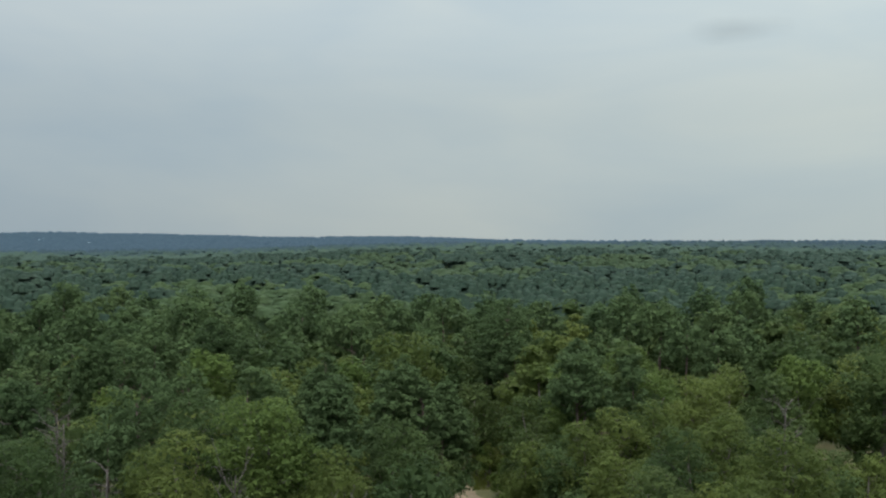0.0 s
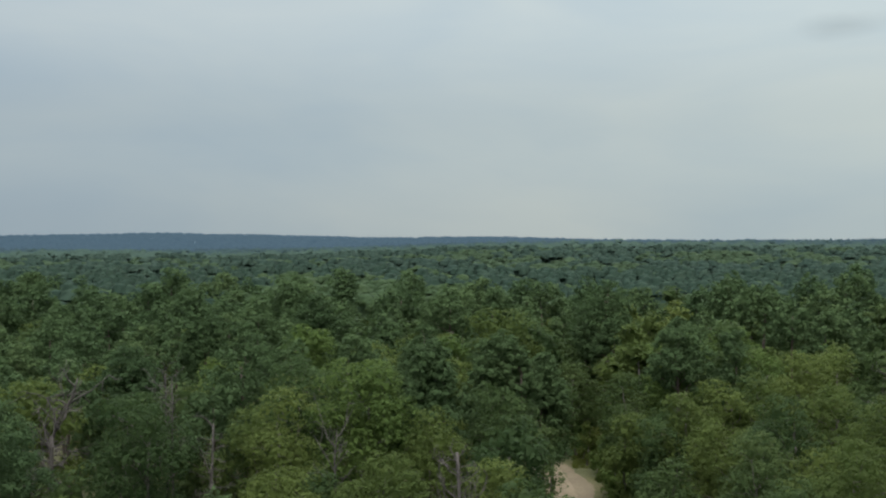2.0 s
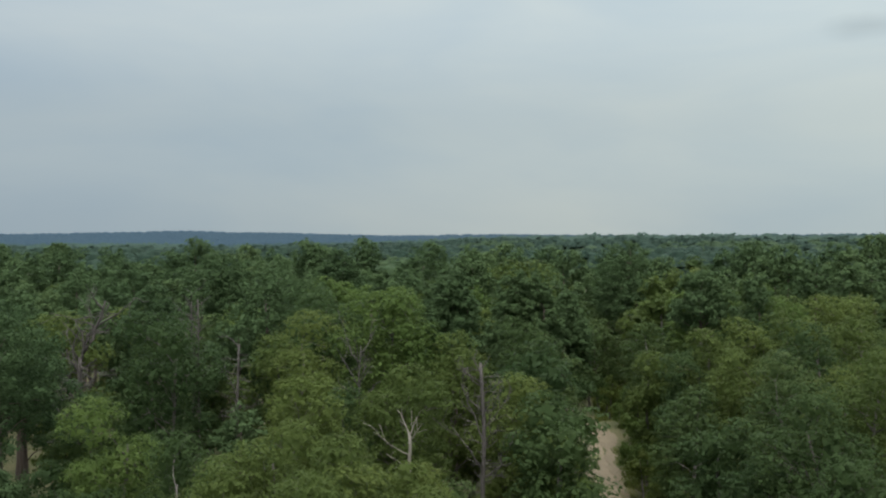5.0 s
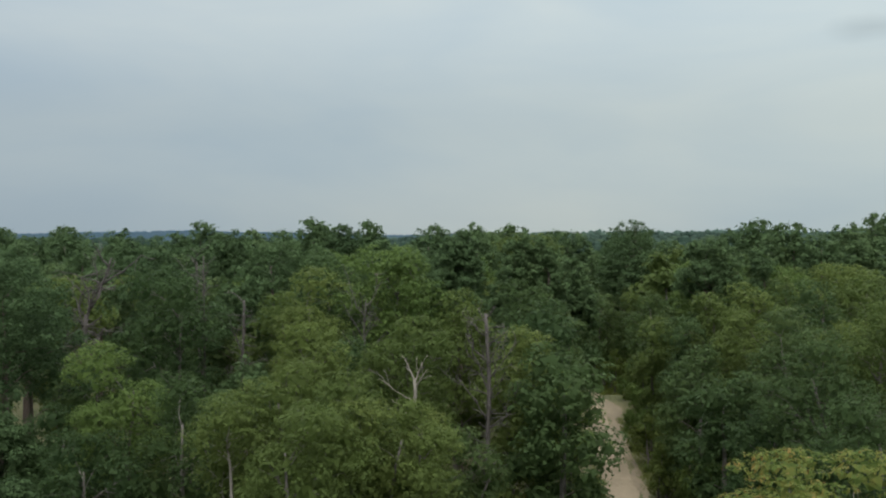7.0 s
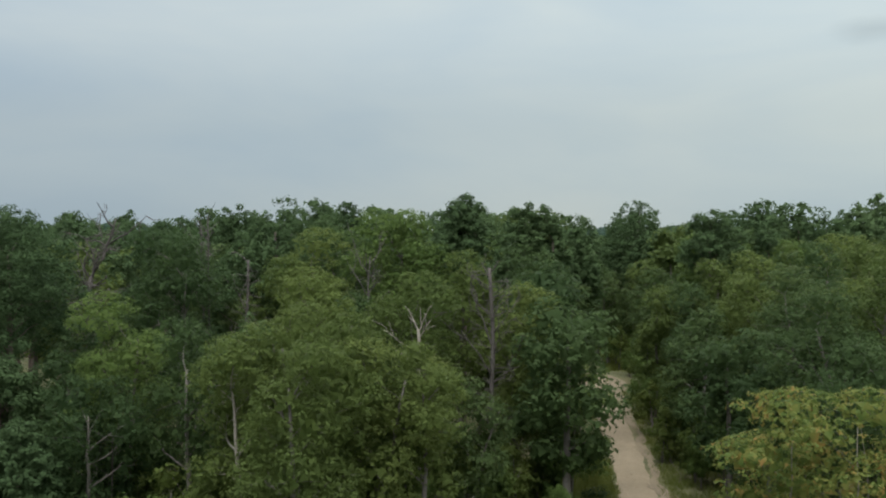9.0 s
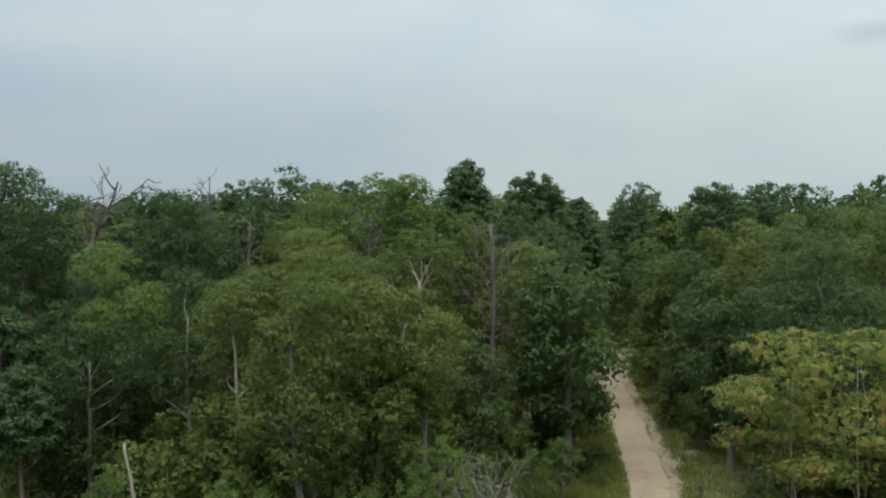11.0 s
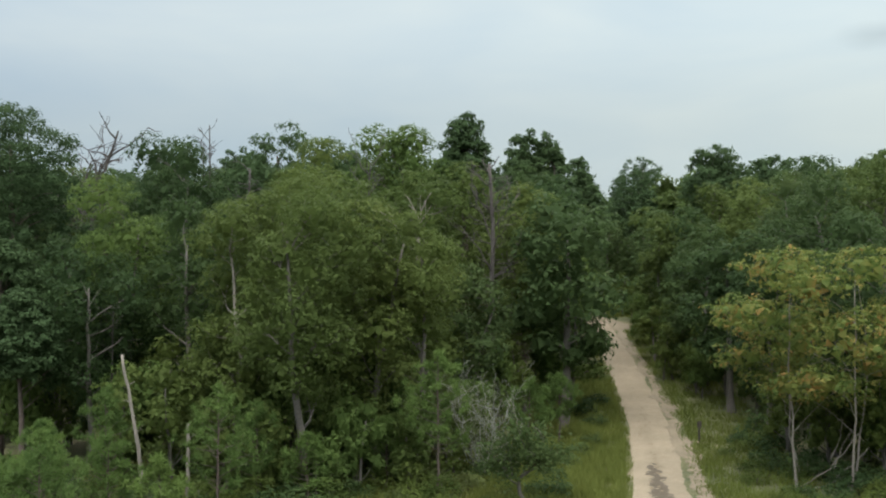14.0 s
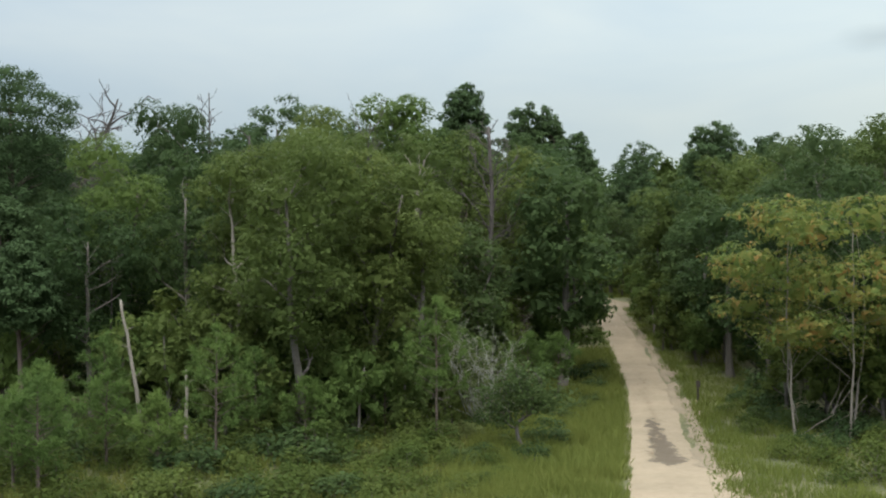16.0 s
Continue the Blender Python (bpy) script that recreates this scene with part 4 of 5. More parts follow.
small = tagged(new("small_oak_tree"), "small crooked thin-leaved oak in the grass", "oak tree", "oaks of the wood")
rng = np.random.default_rng(62)
stem = part("trunk", tube(np.array([(0.12, 0, -0.1), (0.02, 0, 0.2), (-0.14, 0, 0.55), (-0.18, 0.02, 0.9), (-0.08, 0.02, 1.12), (0.18, 0.03, 1.3), (0.42, 0.05, 1.42)]), np.array([0.11, 0.085, 0.075, 0.07, 0.06, 0.045, 0.03]), 8), BARK_OAK, small)
tips = []
for a, e, r in (((-0.16, 0, 0.85), (-0.75, -0.1, 1.45), 0.04), ((-0.08, 0, 1.1), (0.1, 0.3, 2.4), 0.03), ((0.2, 0, 1.3), (0.9, -0.2, 1.9), 0.03), ((0.4, 0, 1.4), (1.35, 0.1, 2.1), 0.025), ((-0.5, 0, 1.2), (-1.3, 0.2, 2.0), 0.03),
                ((-0.4, 0, 1.15), (-0.6, -0.4, 2.5), 0.03), ((-0.1, 0, 1.1), (-0.2, -0.3, 3.0), 0.03), ((0.3, 0, 1.4), (0.6, 0.3, 2.7), 0.025), ((0.2, 0, 1.3), (0.5, -0.6, 2.2), 0.025)):
    part("limb", join(bare(rng, a, e, r, 5, 4, 1, 0.2, 0.08)), BARK_OAK, stem)
    tips += [np.array(a) + (np.array(e) - np.array(a)) * g for g in (0.55, 0.8, 1.0)]
at = np.concatenate([c + rng.normal(0, 1, (130, 3)) * np.array([0.31, 0.31, 0.19]) for c in tips])
part("crown", leaves(rng, at, ball(rng, len(at), 0.9), 0.12), OAK, small)
stand(small, -1.9, 41.0, 1.2, 0.0, 1.1)

# ---------------------------------------------------------------- the rest of the wood, tree by tree


def free(x, y, gap):
    return all((x - a) ** 2 + (y - b) ** 2 > (gap + r * 0.55) ** 2 for a, b, r in taken)


def in_wood(x, y):
    ang = math.degrees(math.atan2(x, y))
    if not -36 < ang < 29:
        return False
    off = x - float(np.interp(y, ROAD_Y, ROAD_X))
    if 92 < y < 138 and abs(x - 4.9) < 3.2:
        return False
    if off < 0:
        return off < -(4.6 if y < 100 else 3.6 if y < 122 else 1.6) and y > 58 + 0.1 * abs(x + 12)
    return off > (5.2 if y < 75 else 3.6 if y < 122 else 1.6) and y > 60


oaks_mid = [tree_thing("oak_tree", oak_parts(700 + i, 13.8 + 0.5 * i, 6.8 + 0.4 * i, 2.6, 16, 1000, 11, 0.28, 0.48, limbs=5, twigs=0), BARK_OAK, (OAK, OAK_OLIVE, OAK_BRIGHT, OAK, OAK_OLIVE)[i], "green oak in the closed canopy", "oak tree", "oaks of the wood", far_off=True) for i in range(5)]
pines_mid = [tree_thing("pitch_pine", tufted_pine_parts(720 + i, 15.0 + 0.7 * i, 6.2 + 0.5 * i, 5.5, 92, 34, 0.36, limbs=4, lobe=0.74), BARK_PINE, PINE, "dark green pitch pine in the closed canopy", "pine tree", "pines of the wood", far_off=True) for i in range(3)]
oaks_low = [tree_thing("oak_tree", oak_parts(740 + i, 13.5 + 0.6 * i, 7.2 + 0.5 * i, 3.0, 14, 620, 8, 0.40, 0.55, limbs=3, twigs=0), BARK_OAK, (OAK, OAK_OLIVE, OAK)[i], "green oak further off in the canopy", "oak tree", "oaks of the wood", far_off=True) for i in range(3)]
pines_low = [tree_thing("pitch_pine", tufted_pine_parts(760 + i, 15.5 + 0.8 * i, 6.6 + 0.6 * i, 6.0, 58, 30, 0.48, 0.8, limbs=2, lobe=0.84), BARK_PINE, PINE, "dark pitch pine further off in the canopy", "pine tree", "pines of the wood", far_off=True) for i in range(3)]
fresh = set(oaks_mid + pines_mid + oaks_low + pines_low)


def plant(kinds, x, y, turn, scale, tall):
    k = kinds[rng.integers(len(kinds))]
    if k in fresh:
        fresh.discard(k)
        return put(k, x, y, turn, scale, tall)
    return put_copy(k, x, y, turn, scale, tall)


rng = np.random.default_rng(9)
count = 0
for _ in range(9000):
    y = 44 + 136 * rng.uniform() ** 0.7
    x = rng.uniform(-0.72, 0.55) * y
    if not in_wood(x, y):
        continue
    gap = 4.5 if y < 110 else 4.9
    if not free(x, y, gap * 0.62):
        continue
    taken.append((x, y, gap))
    pine = noise.noise(Vector((x / 30, y / 30, 3.1))) * 0.6 + rng.uniform(-0.3, 0.3) + (0.1 if y > 110 else -0.1) - 0.5 * (x + 0.12 * y) / y > 0
    low = y > 112
    kinds = (pines_low if pine else oaks_low) if low else (pines_mid if pine else oaks_mid)
    size = (rng.uniform(0.98, 1.2) if pine else rng.uniform(0.9, 1.16)) if y > 70 else rng.uniform(0.7, 0.94)
    room = (14.6 if x > 0 and y < 100 else 17.2 if y < 80 else 18.6 if y < 100 else 20.8 if y < 130 else 22.0) - float(lie(x, y))
    if x > 0 and y > 100:
        size, room = size * 1.07, room + 0.8
    plant(kinds, x, y, rng.uniform(0, 360), min(size, room / 16.2), rng.uniform(0.9, 1.04))
    count += 1
    if count >= 560:
        break

for x, y in ((1.6, 140), (9.8, 140), (4.9, 142), (7.2, 146), (3.0, 148), (9.5, 152), (5.6, 154), (1.0, 156), (7.6, 161), (3.6, 164), (10.0, 168), (6.0, 171)):
    plant(oaks_low if (x * 10) % 3 else pines_low, x, y, 40 * x, 0.95, 0.95)

# saplings and low oaks that close the wood's edge
saplings = [tree_thing("sapling_oak", oak_parts(780 + i, 4.6 + 0.8 * i, 3.6 + 0.4 * i, 0.3, 9, 240, 9, 0.2, 0.33, limbs=5, twigs=0), BARK_OAK, (OAK_BRIGHT, OAK_OLIVE, SHRUB)[i], "young oak of the understorey at the wood's edge", "oak tree", "saplings of the wood", far_off=True) for i in range(3)]
fresh |= set(saplings)
spots = [(a, b) for a, b, _ in taken if b < 50]
count = 0
for _ in range(3000):
    y = rng.uniform(42, 84)
    x = rng.uniform(-0.66 * y, 0.5 * y)
    off = x - road_x(y)
    if (off < 0 and (off > -5.0 or (x > -0.125 * y and y < 57) or (x > -3.8 and y < 63) or y > 66 or y < 43.5 + 0.1 * abs(x + 10))) or (off > 0 and (off < (6.4 if y < 70 else 3.4) + rng.uniform(0, 1.2) or y < 47 or off > 14)):
        continue
    if any((x - a) ** 2 + (y - b) ** 2 < 2.0 ** 2 for a, b in spots):
        continue
    spots.append((x, y))
    plant(saplings, x, y, rng.uniform(0, 360), rng.uniform(0.6, 1.05), rng.uniform(0.9, 1.2))
    count += 1
    if count >= 95:
        break

# low growth that closes the road's sides further on
for _ in range(500):
    y = rng.uniform(76, 136)
    off = rng.uniform(2.4 if y < 92 or y > 128 else 4.0, 5.6) * (1 if rng.uniform() < 0.55 else -1)
    x = road_x(y) + off
    if off < 0 and 76 < y < 128:
        continue
    if any((x - a) ** 2 + (y - b) ** 2 < 2.2 ** 2 for a, b in spots):
        continue
    spots.append((x, y))
    plant(saplings, x, y, rng.uniform(0, 360), rng.uniform(0.6, 1.0), rng.uniform(0.9, 1.2))

# low growth along the ride and under the trees at the bend
for x, y, k in [(-1.8, 90, 0.7), (-1.3, 94, 0.55), (-2.6, 97, 0.8), (-3.0, 91.5, 0.8)] + [(4.9 + d * (3.0 + 0.5 * math.sin(q)), q, 0.75) for q in range(102, 140, 4) for d in (-1, 1) if d > 0 or q > 118] + [(2.0, 139, 1.0), (3.8, 140, 1.0), (5.6, 139.5, 1.0), (7.2, 141, 1.1), (4.6, 143, 1.1), (6.4, 145, 1.2)]:
    plant(saplings, x, y, 33 * y, k, 1.1)

# pale fallen boughs under the turning oak
for x, y, ln, up, turn in ((9.4, 45.2, 2.9, 1.9, 6), (9.6, 45.9, 2.5, 2.3, 10)):
    bough = tagged(new("fallen_bough"), "bleached broken bough propped under the turning oak", "dead branch", "dead trees")
    part("stem", tube(wander(rng, (0, 0, 0.05), (ln, 0, up), 8, 0.18), np.linspace(0.03, 0.014, 8), 6), BARK_PALE, bough)
    part("branch", tube(wander(rng, (ln * 0.5, 0, up * 0.5 + 0.05), (ln * 0.8, 0.4, up + 0.6), 6, 0.15), np.linspace(0.02, 0.008, 6), 5), BARK_PALE, bough)
    put(bough, x, y, turn, 1.0, 1.0, 0.0)

# low oaks in front of the trunks
for x, y, s in ((-8.6, 42.2, 0.8), (-6.8, 43.2, 0.7), (-12.2, 40.6, 0.7), (-7.2, 46.4, 0.9), (-10.4, 44.0, 0.9), (-9.8, 40.0, 0.6), (-14.4, 42.0, 0.8), (-4.9, 50.2, 0.8), (-17.0, 43.0, 0.9), (-19.6, 43.6, 0.9), (-13.2, 43.6, 0.9), (-5.6, 47.6, 0.8), (-15.8, 46.0, 1.1), 
                (12.0, 51.5, 0.9), (12.4, 57.0, 0.9), (13.6, 48.0, 0.8), (11.6, 62.0, 0.9), (9.8, 70.0, 0.9), (8.0, 71.6, 0.7), (10.8, 65.0, 0.8), (6.9, 76.0, 0.7), (13.0, 54.0, 0.9), (15.6, 46.6, 1.0),
                (-3.6, 60.4, 0.9), (-5.6, 59.2, 1.1), (-7.6, 57.4, 1.15), (-9.6, 55.2, 1.2), (-1.5, 64.6, 0.9), (-7.4, 52.6, 1.0), (-11.0, 51.0, 1.2), (-9.0, 49.4, 1.1), (-12.8, 48.0, 1.2), (-6.4, 50.6, 0.8), (-4.5, 55.4, 1.0), (-5.9, 55.0, 1.1), (-11.9, 47.4, 0.9), (-10.2, 49.0, 1.0), (-13.4, 48.8, 0.9)):
    plant(saplings, x, y, 57 * x, s, 1.1)

# ---------------------------------------------------------------- the far woods, past counting


def dome(rng, n_ring, n_seg, lump):
    """An uneven crown, open below: rings of a lumpy dome, as triangles."""
    v = [[0, 0, 1.0]]
    for i in range(1, n_ring + 1):
        a = i / n_ring * 1.75
        for j in range(n_seg):
            b = 6.283 * (j + 0.5 * (i % 2)) / n_seg
            k = 1 + rng.normal(0, lump)
            v.append([math.sin(a) * math.cos(b) * k, math.sin(a) * math.sin(b) * k, math.cos(a) * k])
    f = [[0, 1 + j, 1 + (j + 1) % n_seg] for j in range(n_seg)]
    for i in range(n_ring - 1):
        for j in range(n_seg):
            a, b = 1 + i * n_seg + j, 1 + i * n_seg + (j + 1) % n_seg
            f += [[a, a + n_seg, b], [b, a + n_seg, b + n_seg]]
    return np.array(v), np.array(f)


def crown_kind(seed, lobes, cards, size, lump, rings=2, seg=6):
    """A far crown of unit size: rounded lobes about a dome, with leaf sprays standing off them."""
    rng = np.random.default_rng(seed)
    v, f = dome(rng, 2, 7, 0.08)
    pieces = [(v * 0.62, f)]
    for i in range(lobes):
        a, k = i * 2.4 + rng.uniform(-0.4, 0.4), ((i + 0.4) / lobes) ** 0.55
        r = rng.uniform(0.26, 0.42)
        c = np.array([math.cos(a) * k * 0.68, math.sin(a) * k * 0.68, 0.78 * (1 - k * k) ** 0.5 - 0.1 + rng.uniform(-0.1, 0.12)])
        v, f = dome(rng, rings, seg, lump)
        pieces.append((c + v * r * np.array([1, 1, 0.85]), f))
        if cards:
            d = ball(rng, cards, 0.6)
            pieces.append(leaves(rng, c + d * r * np.array([1, 1, 0.85]) * rng.uniform(0.95, 1.1, (cards, 1)), d + np.array([0, 0, 0.3]) + rng.normal(0, 0.1, (cards, 3)), size))
    return join(pieces)


def far_wood(name, label, mat, seed, d0, d1, area, kinds, wide, tall, keep, full=0.30):
    """Crowns strewn over a ring of the land ahead, one mesh."""
    rng = np.random.default_rng(seed)
    n = int(0.5 * radians(66) * (d1 ** 2 - d0 ** 2) / area)
    dist = np.sqrt(rng.uniform(d0 ** 2, d1 ** 2, n))
    ang = np.radians(rng.uniform(-37, 29, n))
    X, Y = np.sin(ang) * dist, np.cos(ang) * dist
    ok = keep(X, Y, rng) & (np.abs(X - np.interp(Y, ROAD_Y, ROAD_X)) > np.where(Y < 184, 3.0, 0))
    X, Y = X[ok], Y[ok]
    Z = lie(X, Y)
    vs, fs, off = [], [], 0
    pick = rng.integers(len(kinds), size=len(X))
    for k, (v, f) in enumerate(kinds):
        m = pick == k
        c = int(m.sum())
        if not c:
            continue
        a = rng.uniform(0, 6.283, c)
        w, h = rng.uniform(wide[0], wide[1], c), rng.uniform(tall[0], tall[1], c)
        rise = h * rng.uniform(0.8, 1.2, c) * full
        x = (v[None, :, 0] * np.cos(a)[:, None] - v[None, :, 1] * np.sin(a)[:, None]) * w[:, None] / 2 + X[m][:, None]
        y = (v[None, :, 0] * np.sin(a)[:, None] + v[None, :, 1] * np.cos(a)[:, None]) * w[:, None] / 2 + Y[m][:, None]
        z = v[None, :, 2] * rise[:, None] + (Z[m] + h - rise)[:, None]
        vs.append(np.stack([x, y, z], -1).reshape(-1, 3))
        fs.append((f[None] + (np.arange(c) * len(v))[:, None, None]).reshape(-1, 3) + off)
        off += c * len(v)
    return tagged(part(name, mesh_of(name, np.concatenate(vs), np.concatenate(fs), True), mat), label, "woodland", kind="stuff")


patchy = lambda X, Y: np.sin(X / 23 + 1.3 * np.sin(Y / 31)) + np.sin(Y / 37 + 0.8 * np.sin(X / 19)) + 0.7 * np.sin(X / 9 + Y / 11)
is_pine = lambda X, Y, rng: patchy(X, Y) + rng.normal(0, 0.9, len(X)) > 0.1
is_oak = lambda X, Y, rng: patchy(X, Y) + rng.normal(0, 0.9, len(X)) <= 0.1
near_kinds = [crown_kind(800 + i, 8, 7, 0.15, 0.12) for i in range(6)]
mid_kinds = [crown_kind(820 + i, 6, 0, 0.14, 0.14) for i in range(6)]
hazy_kinds = [crown_kind(830 + i, 5, 0, 0.2, 0.12, 1, 6) for i in range(6)]
last_kinds = [dome(np.random.default_rng(840 + i), 1, 6, 0.06) for i in range(5)]
pine_kinds = [(v * np.array([0.9, 0.9, 1.08]), f) for v, f in near_kinds]
far_wood("far_understorey", "shaded lower crowns between the distant treetops", MID_HAZE_OAK, 30, 170, 680, 52, last_kinds, (12, 17), (10.0, 12.4), lambda X, Y, rng: X < 1e9, 0.2)
# each ring outwards takes a leaf colour with more haze painted in
far_wood("far_oak_woodland", "green oak canopy stretching into the distance", FAR_HAZE_OAK, 21, 176, 330, 46, near_kinds, (9, 14), (12.5, 16), is_oak, 0.25)
far_wood("far_pine_woodland", "dark pine canopy stretching into the distance", FAR_HAZE_PINE, 22, 176, 330, 46, pine_kinds, (8, 12), (13.5, 17.2), is_pine, 0.28)
far_wood("far_oak_woodland", "oak canopy in the distance, its green dulled by painted haze", MID_HAZE_OAK, 27, 325, 560, 48, mid_kinds, (10, 15), (12.5, 16), is_oak, 0.24)
far_wood("far_pine_woodland", "dark pine canopy in the distance, dulled by painted haze", MID_HAZE_PINE, 28, 325, 560, 48, mid_kinds, (9, 13), (13.5, 17.5), is_pine, 0.27)
far_wood("far_oak_woodland", "distant oak canopy in painted blue-green haze", LAST_HAZE_OAK, 23, 550, 660, 50, hazy_kinds, (10, 16), (12.5, 16.5), is_oak, 0.22)
far_wood("far_pine_woodland", "distant dark pine canopy in painted blue-green haze", LAST_HAZE_PINE, 24, 550, 660, 48, hazy_kinds, (9, 14), (13.5, 18), is_pine, 0.24)
far_wood("hazy_woodland", "canopy far off, coloured pale blue-green for haze", DIM_HAZE, 29, 650, 770, 46, hazy_kinds, (10, 16), (12.5, 17), lambda X, Y, rng: X < 1e9, 0.2)
far_wood("hazy_woodland", "canopy below the wooded ridge, coloured blue-green for haze", HAZY, 26, 750, 1010, 40, last_kinds, (7, 11), (12.5, 17), lambda X, Y, rng: X < 1e9)
far_wood("ridge_woodland", "wooded ridge on the horizon, coloured blue-green for haze", RIDGE_HAZE, 25, 950, 1620, 84, last_kinds, (16, 24), (15.6, 18.2), lambda X, Y, rng: X < 1e9, 0.2)

# ---------------------------------------------------------------- undergrowth of the clearing
BUSHES = (
    bush_thing("shrub", 900, 1.5, 2.4, 13, 72, 0.115, SHRUB, "low green shrub in the clearing"),
    bush_thing("shrub", 901, 1.1, 2.0, 12, 72, 0.115, SHRUB, "low bright green shrub in the grass"),
    bush_thing("shrub", 902, 1.8, 2.6, 13, 52, 0.17, OAK, "dark green scrub oak bush at the wood's edge"),
    bush_thing("shrub", 903, 1.0, 1.8, 12, 72, 0.115, SHRUB_GREY, "grey-green shrub among the grass"),
)
unused = set(BUSHES)
rng = np.random.default_rng(31)
placed, n_bush = [], 0
for _ in range(9000):
    front = n_bush < 170
    y = rng.uniform(30, 46) if front else rng.uniform(44, 74)
    x = rng.uniform(-0.62 * y - 1, road_x(y) - 4.2) if front else rng.uniform(-0.66 * y - 1, 0.5 * y)
    off = x - road_x(y)
    if off < 0 and off > -2.6 - 1.6 * float(step(62, 40, y)) - 2.5 * rng.uniform():
        continue
    if off > 0 and off < (5.6 if y < 70 else 3.4) + 1.2 * rng.uniform():
        continue
    if any((x - a) ** 2 + (y - b) ** 2 < (1.15 if front else 1.5) ** 2 for a, b in placed):
        continue
    k = BUSHES[rng.integers(2)] if front and y < 37 and rng.uniform() < 0.75 else BUSHES[rng.integers(4)] if front else BUSHES[2] if rng.uniform() < 0.65 else BUSHES[rng.integers(4)]
    s = rng.uniform(0.5, 1.25) * (0.55 if not front and -0.125 * y < x < road_x(y) else 1.15 if not front else 1.05 if off < -8 else 0.75)
    placed.append((x, y))
    turn = rng.uniform(0, 360)
    if k in unused:
        unused.discard(k)
        put(k, x, y, turn, s)
    else:
        put_copy(k, x, y, turn, s)
    n_bush += 1
    if n_bush >= 250:
        break
for x, y, s in ((10.6, 37.6, 1.2), (12.2, 38.8, 1.1), (9.2, 39.8, 0.8), (11.4, 40.6, 1.0), (13.4, 41.4, 1.2), (8.6, 43.6, 0.6), (12.6, 43.6, 0.9), (7.9, 46.8, 0.7), (8.4, 49.6, 0.8), (7.6, 52.6, 0.6), (8.9, 54.4, 0.8), (8.3, 40.8, 0.75), (9.3, 37.2, 0.8), (9.6, 47.6, 0.8)):
    put_copy(BUSHES[0], x, y, 70 * x, s, label="bright green shrub under the turning oak")
for x, y, s in ((9.6, 49.8, 0.8), (10.6, 48.6, 0.9), (9.2, 51.8, 0.7), (10.9, 51.2, 0.9), (11.4, 45.2, 0.9), (9.3, 44.4, 0.6), (10.2, 42.6, 0.7), (12.2, 47.6, 1.0), (8.9, 56.6, 0.7), (9.9, 54.0, 0.9), (13.6, 44.6, 0.9)):
    put_copy(BUSHES[2], x, y, 50 * x, s, label="dark green shrub in the shade of the turning oak")
for x, y, s in ((0.2, 52.0, 0.7), (0.9, 55.4, 0.6), (-0.6, 49.0, 0.7), (1.2, 60.4, 0.7), (0.4, 63.6, 0.9), (-1.0, 46.0, 0.6), (1.4, 66.8, 0.8), (-0.4, 44.0, 0.45)):
    put_copy(BUSHES[2], x, y, 70 * x, s, label="dark green scrub oak in the roadside grass")

# ---------------------------------------------------------------- grass


def grass(name, label, mat, seed, n, y0, y1, lo, hi, tall, width, line=road_x):
    rng = np.random.default_rng(seed)
    y = y0 + (y1 - y0) * rng.uniform(0, 1, n) ** 1.3
    x = line(y) + rng.uniform(lo, hi, n)
    clump = np.sin(x * 2.1 + 1.7 * np.sin(y * 1.3)) + np.sin(y * 1.9 + x * 0.7) + rng.normal(0, 0.8, n) > -0.9
    x, y = x[clump], y[clump]
    n = len(x)
    z = ground_z(x, y)
    a = rng.uniform(0, 6.283, n)
    h = tall * rng.uniform(0.5, 1.3, n)
    w = width * rng.uniform(0.6, 1.3, n)
    lean = rng.normal(0, 0.35, (n, 2)) * h[:, None]
    b = np.stack([x, y, z - 0.02], -1)
    side = np.stack([np.cos(a) * w, np.sin(a) * w, np.zeros(n)], -1)
    tip = b + np.stack([lean[:, 0], lean[:, 1], h], -1)
    v = np.stack([b - side, b + side, tip], 1).reshape(-1, 3)
    return tagged(part(name, (v, np.arange(3 * n).reshape(n, 3)), mat), label, "grass", kind="stuff")


grass("grass", "tall yellow-green grass beside the sandy road", GRASS, 51, 66000, 24, 76, -7.5, -1.45, 0.5, 0.03)
grass("grass", "thin dry grass along the road's sandy edge", GRASS, 52, 29000, 24, 100, 1.95, 6.5, 0.36, 0.028)
grass("grass", "shaded grass under the turning oak", GRASS, 54, 15000, 24, 52, 6.0, 15.0, 0.3, 0.028)
grass("grass", "sparse grass tufts in the sandy verge", GRASS, 55, 5200, 24, 92, 1.5, 2.9, 0.2, 0.024)
grass("grass", "grass tufts leaning over the road's edge", GRASS, 56, 4200, 24, 92, -1.75, -1.15, 0.3, 0.024)
grass("grass", "grass under the trees and shrubs", GRASS, 53, 44000, 24, 64, -26, -6.5, 0.42, 0.035)

grass("grass", "rough grass on the ride beyond the bend", GRASS, 57, 7000, 112, 142, -1.6, 3.4, 0.45, 0.05, lambda y: 4.9 + 0 * y)

# ---------------------------------------------------------------- small things on and by the road
post = tagged(new("trail_post"), "short dark wooden trail post with a rounded marker board", "post")
bm = bmesh.new()
bmesh.ops.create_cube(bm, size=1, matrix=Matrix.Translation((0, 0, 0.4)) @ Matrix.Diagonal((0.10, 0.10, 1.0, 1)))
bmesh.ops.bevel(bm, geom=bm.edges[:], offset=0.012, segments=1)
me = bpy.data.meshes.new("upright")
bm.to_mesh(me)
bm.free()
part("upright", me, WOOD_POST, post)
bm = bmesh.new()
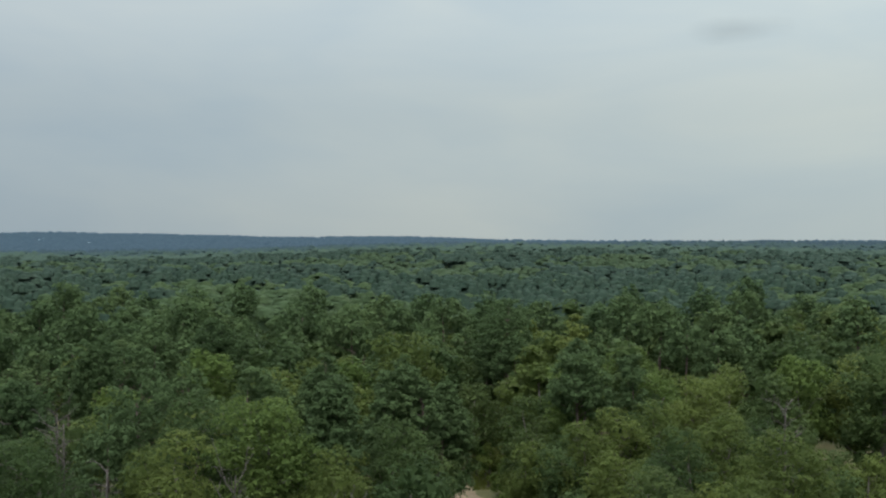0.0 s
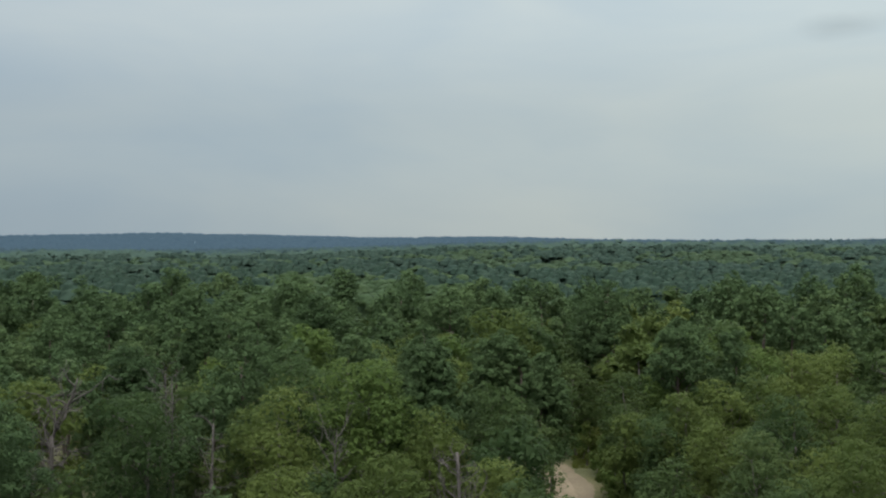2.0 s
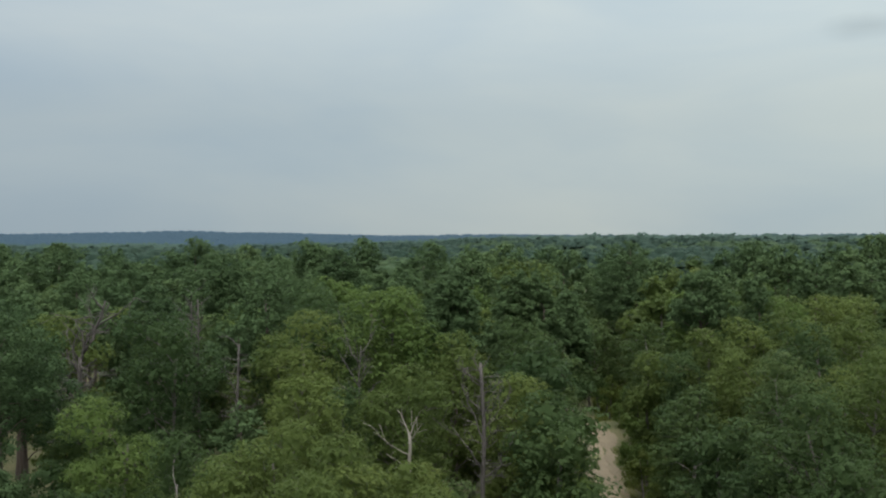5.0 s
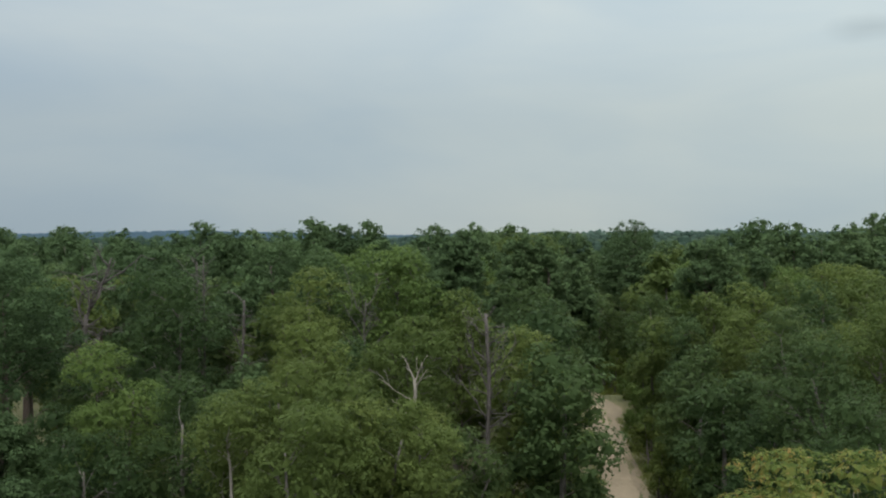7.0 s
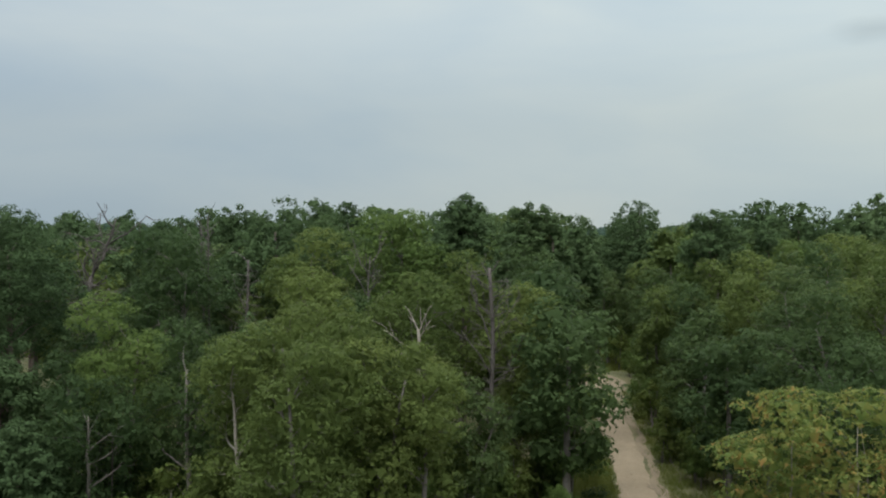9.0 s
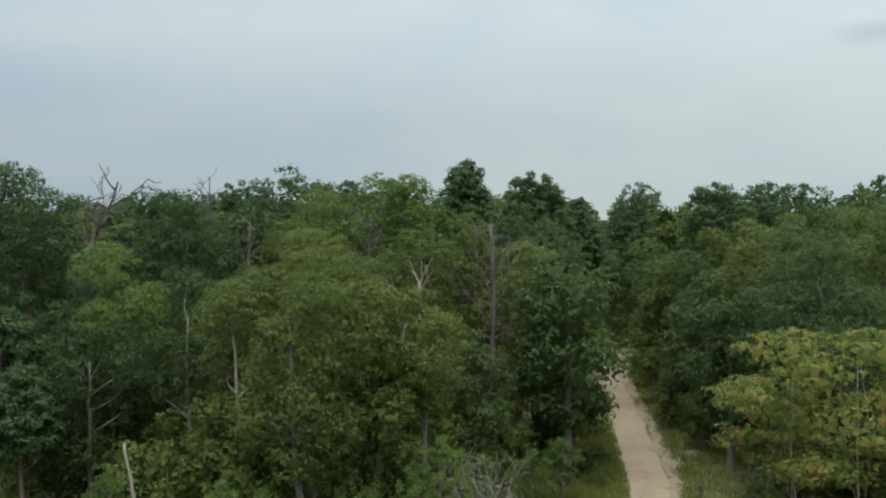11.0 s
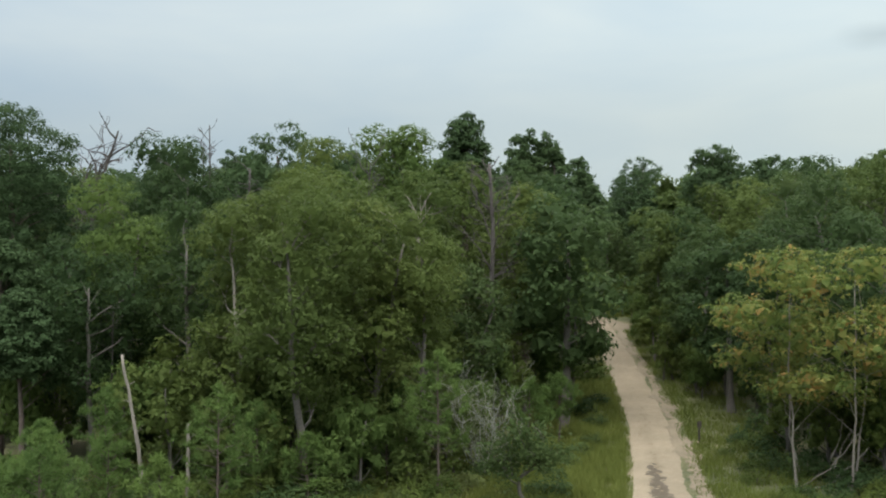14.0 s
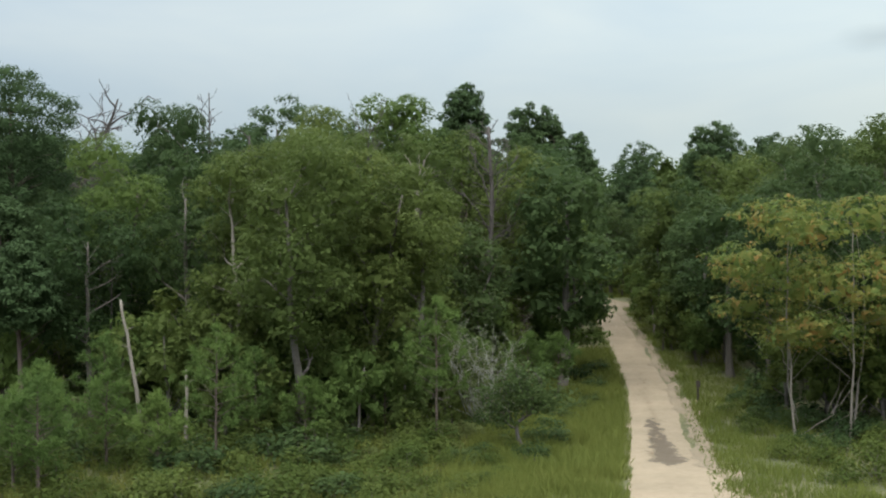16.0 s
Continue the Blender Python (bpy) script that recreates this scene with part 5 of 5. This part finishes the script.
bmesh.ops.create_cube(bm, size=1, matrix=Matrix.Translation((0, -0.075, 0.95)) @ Matrix.Diagonal((0.22, 0.04, 0.34, 1)))
bmesh.ops.bevel(bm, geom=bm.edges[:], offset=0.015, segments=2)
me = bpy.data.meshes.new("board")
bm.to_mesh(me)
bm.free()
part("board", me, WOOD_POST, post)
bm = bmesh.new()
bmesh.ops.create_icosphere(bm, subdivisions=2, radius=0.2)
for v in bm.verts:
    v.co *= 1 + 0.25 * noise.noise(v.co * 5)
    v.co.z *= 0.55
me = bpy.data.meshes.new("stone")
bm.to_mesh(me)
bm.free()
for x, y, s in ((6.45, 56.4, 0.6), (6.75, 56.5, 0.45), (6.2, 56.7, 0.4)):
    stone = tagged(part("stone", me, SAND), "pale stone beside the trail post", "stone", "stones by the post")
    stone.matrix_basis = Matrix.LocRotScale((x, y, float(ground_z(x, y)) + 0.08 * s), Euler((0, 0, x * 7)), (s, s, s))
put(post, 6.6, 57.0, 8)


def blot(name, seed, cx, cy, rx, ry, lift, turn=0.0, points=28, wob=0.3):
    """An irregular flat patch that lies on the sand."""
    rng = np.random.default_rng(seed)
    k = np.arange(points) / points * 6.283
    r = 1 + wob * (np.sin(2 * k + rng.uniform(0, 6)) * 0.5 + np.sin(3 * k + rng.uniform(0, 6)) * 0.5 + np.sin(5 * k + rng.uniform(0, 6)) * 0.4) + rng.normal(0, 0.06, points)
    vs = [(cx, cy)]
    for s in (0.5, 1.0):
        for a, q in zip(k, r):
            u, w = math.cos(a) * rx * q * s, math.sin(a) * ry * q * s
            vs.append((cx + u * math.cos(turn) - w * math.sin(turn), cy + u * math.sin(turn) + w * math.cos(turn)))
    vs = np.array(vs)
    v = np.column_stack([vs, lie(vs[:, 0], vs[:, 1]) + lift])
    f = []
    for i in range(points):
        j = (i + 1) % points
        f += [[0, 1 + i, 1 + j], [1 + i, 1 + points + i, 1 + j], [1 + j, 1 + points + i, 1 + points + j]]
    return v, np.array(f)


# footprints: flat patches whose dark colour stands for shade in the dents
prints = []
for i in range(52):
    y = 41.0 + i * 0.62 + rng.normal(0, 0.22)
    if rng.uniform() < 0.25:
        continue
    prints.append(blot("print", 60 + i, road_x(y) - 0.22 + 0.16 * (i % 2) + 0.15 * math.sin(y * 0.4) + rng.normal(0, 0.12), y, rng.uniform(0.05, 0.09), rng.uniform(0.1, 0.2), 0.086, rng.normal(0, 0.4), 9, 0.3))
tagged(part("footprints", join(prints), SAND_PRINT_SHADE), "scattered footprints in the loose sand, their shade as flat dark patches", "footprint", kind="stuff")
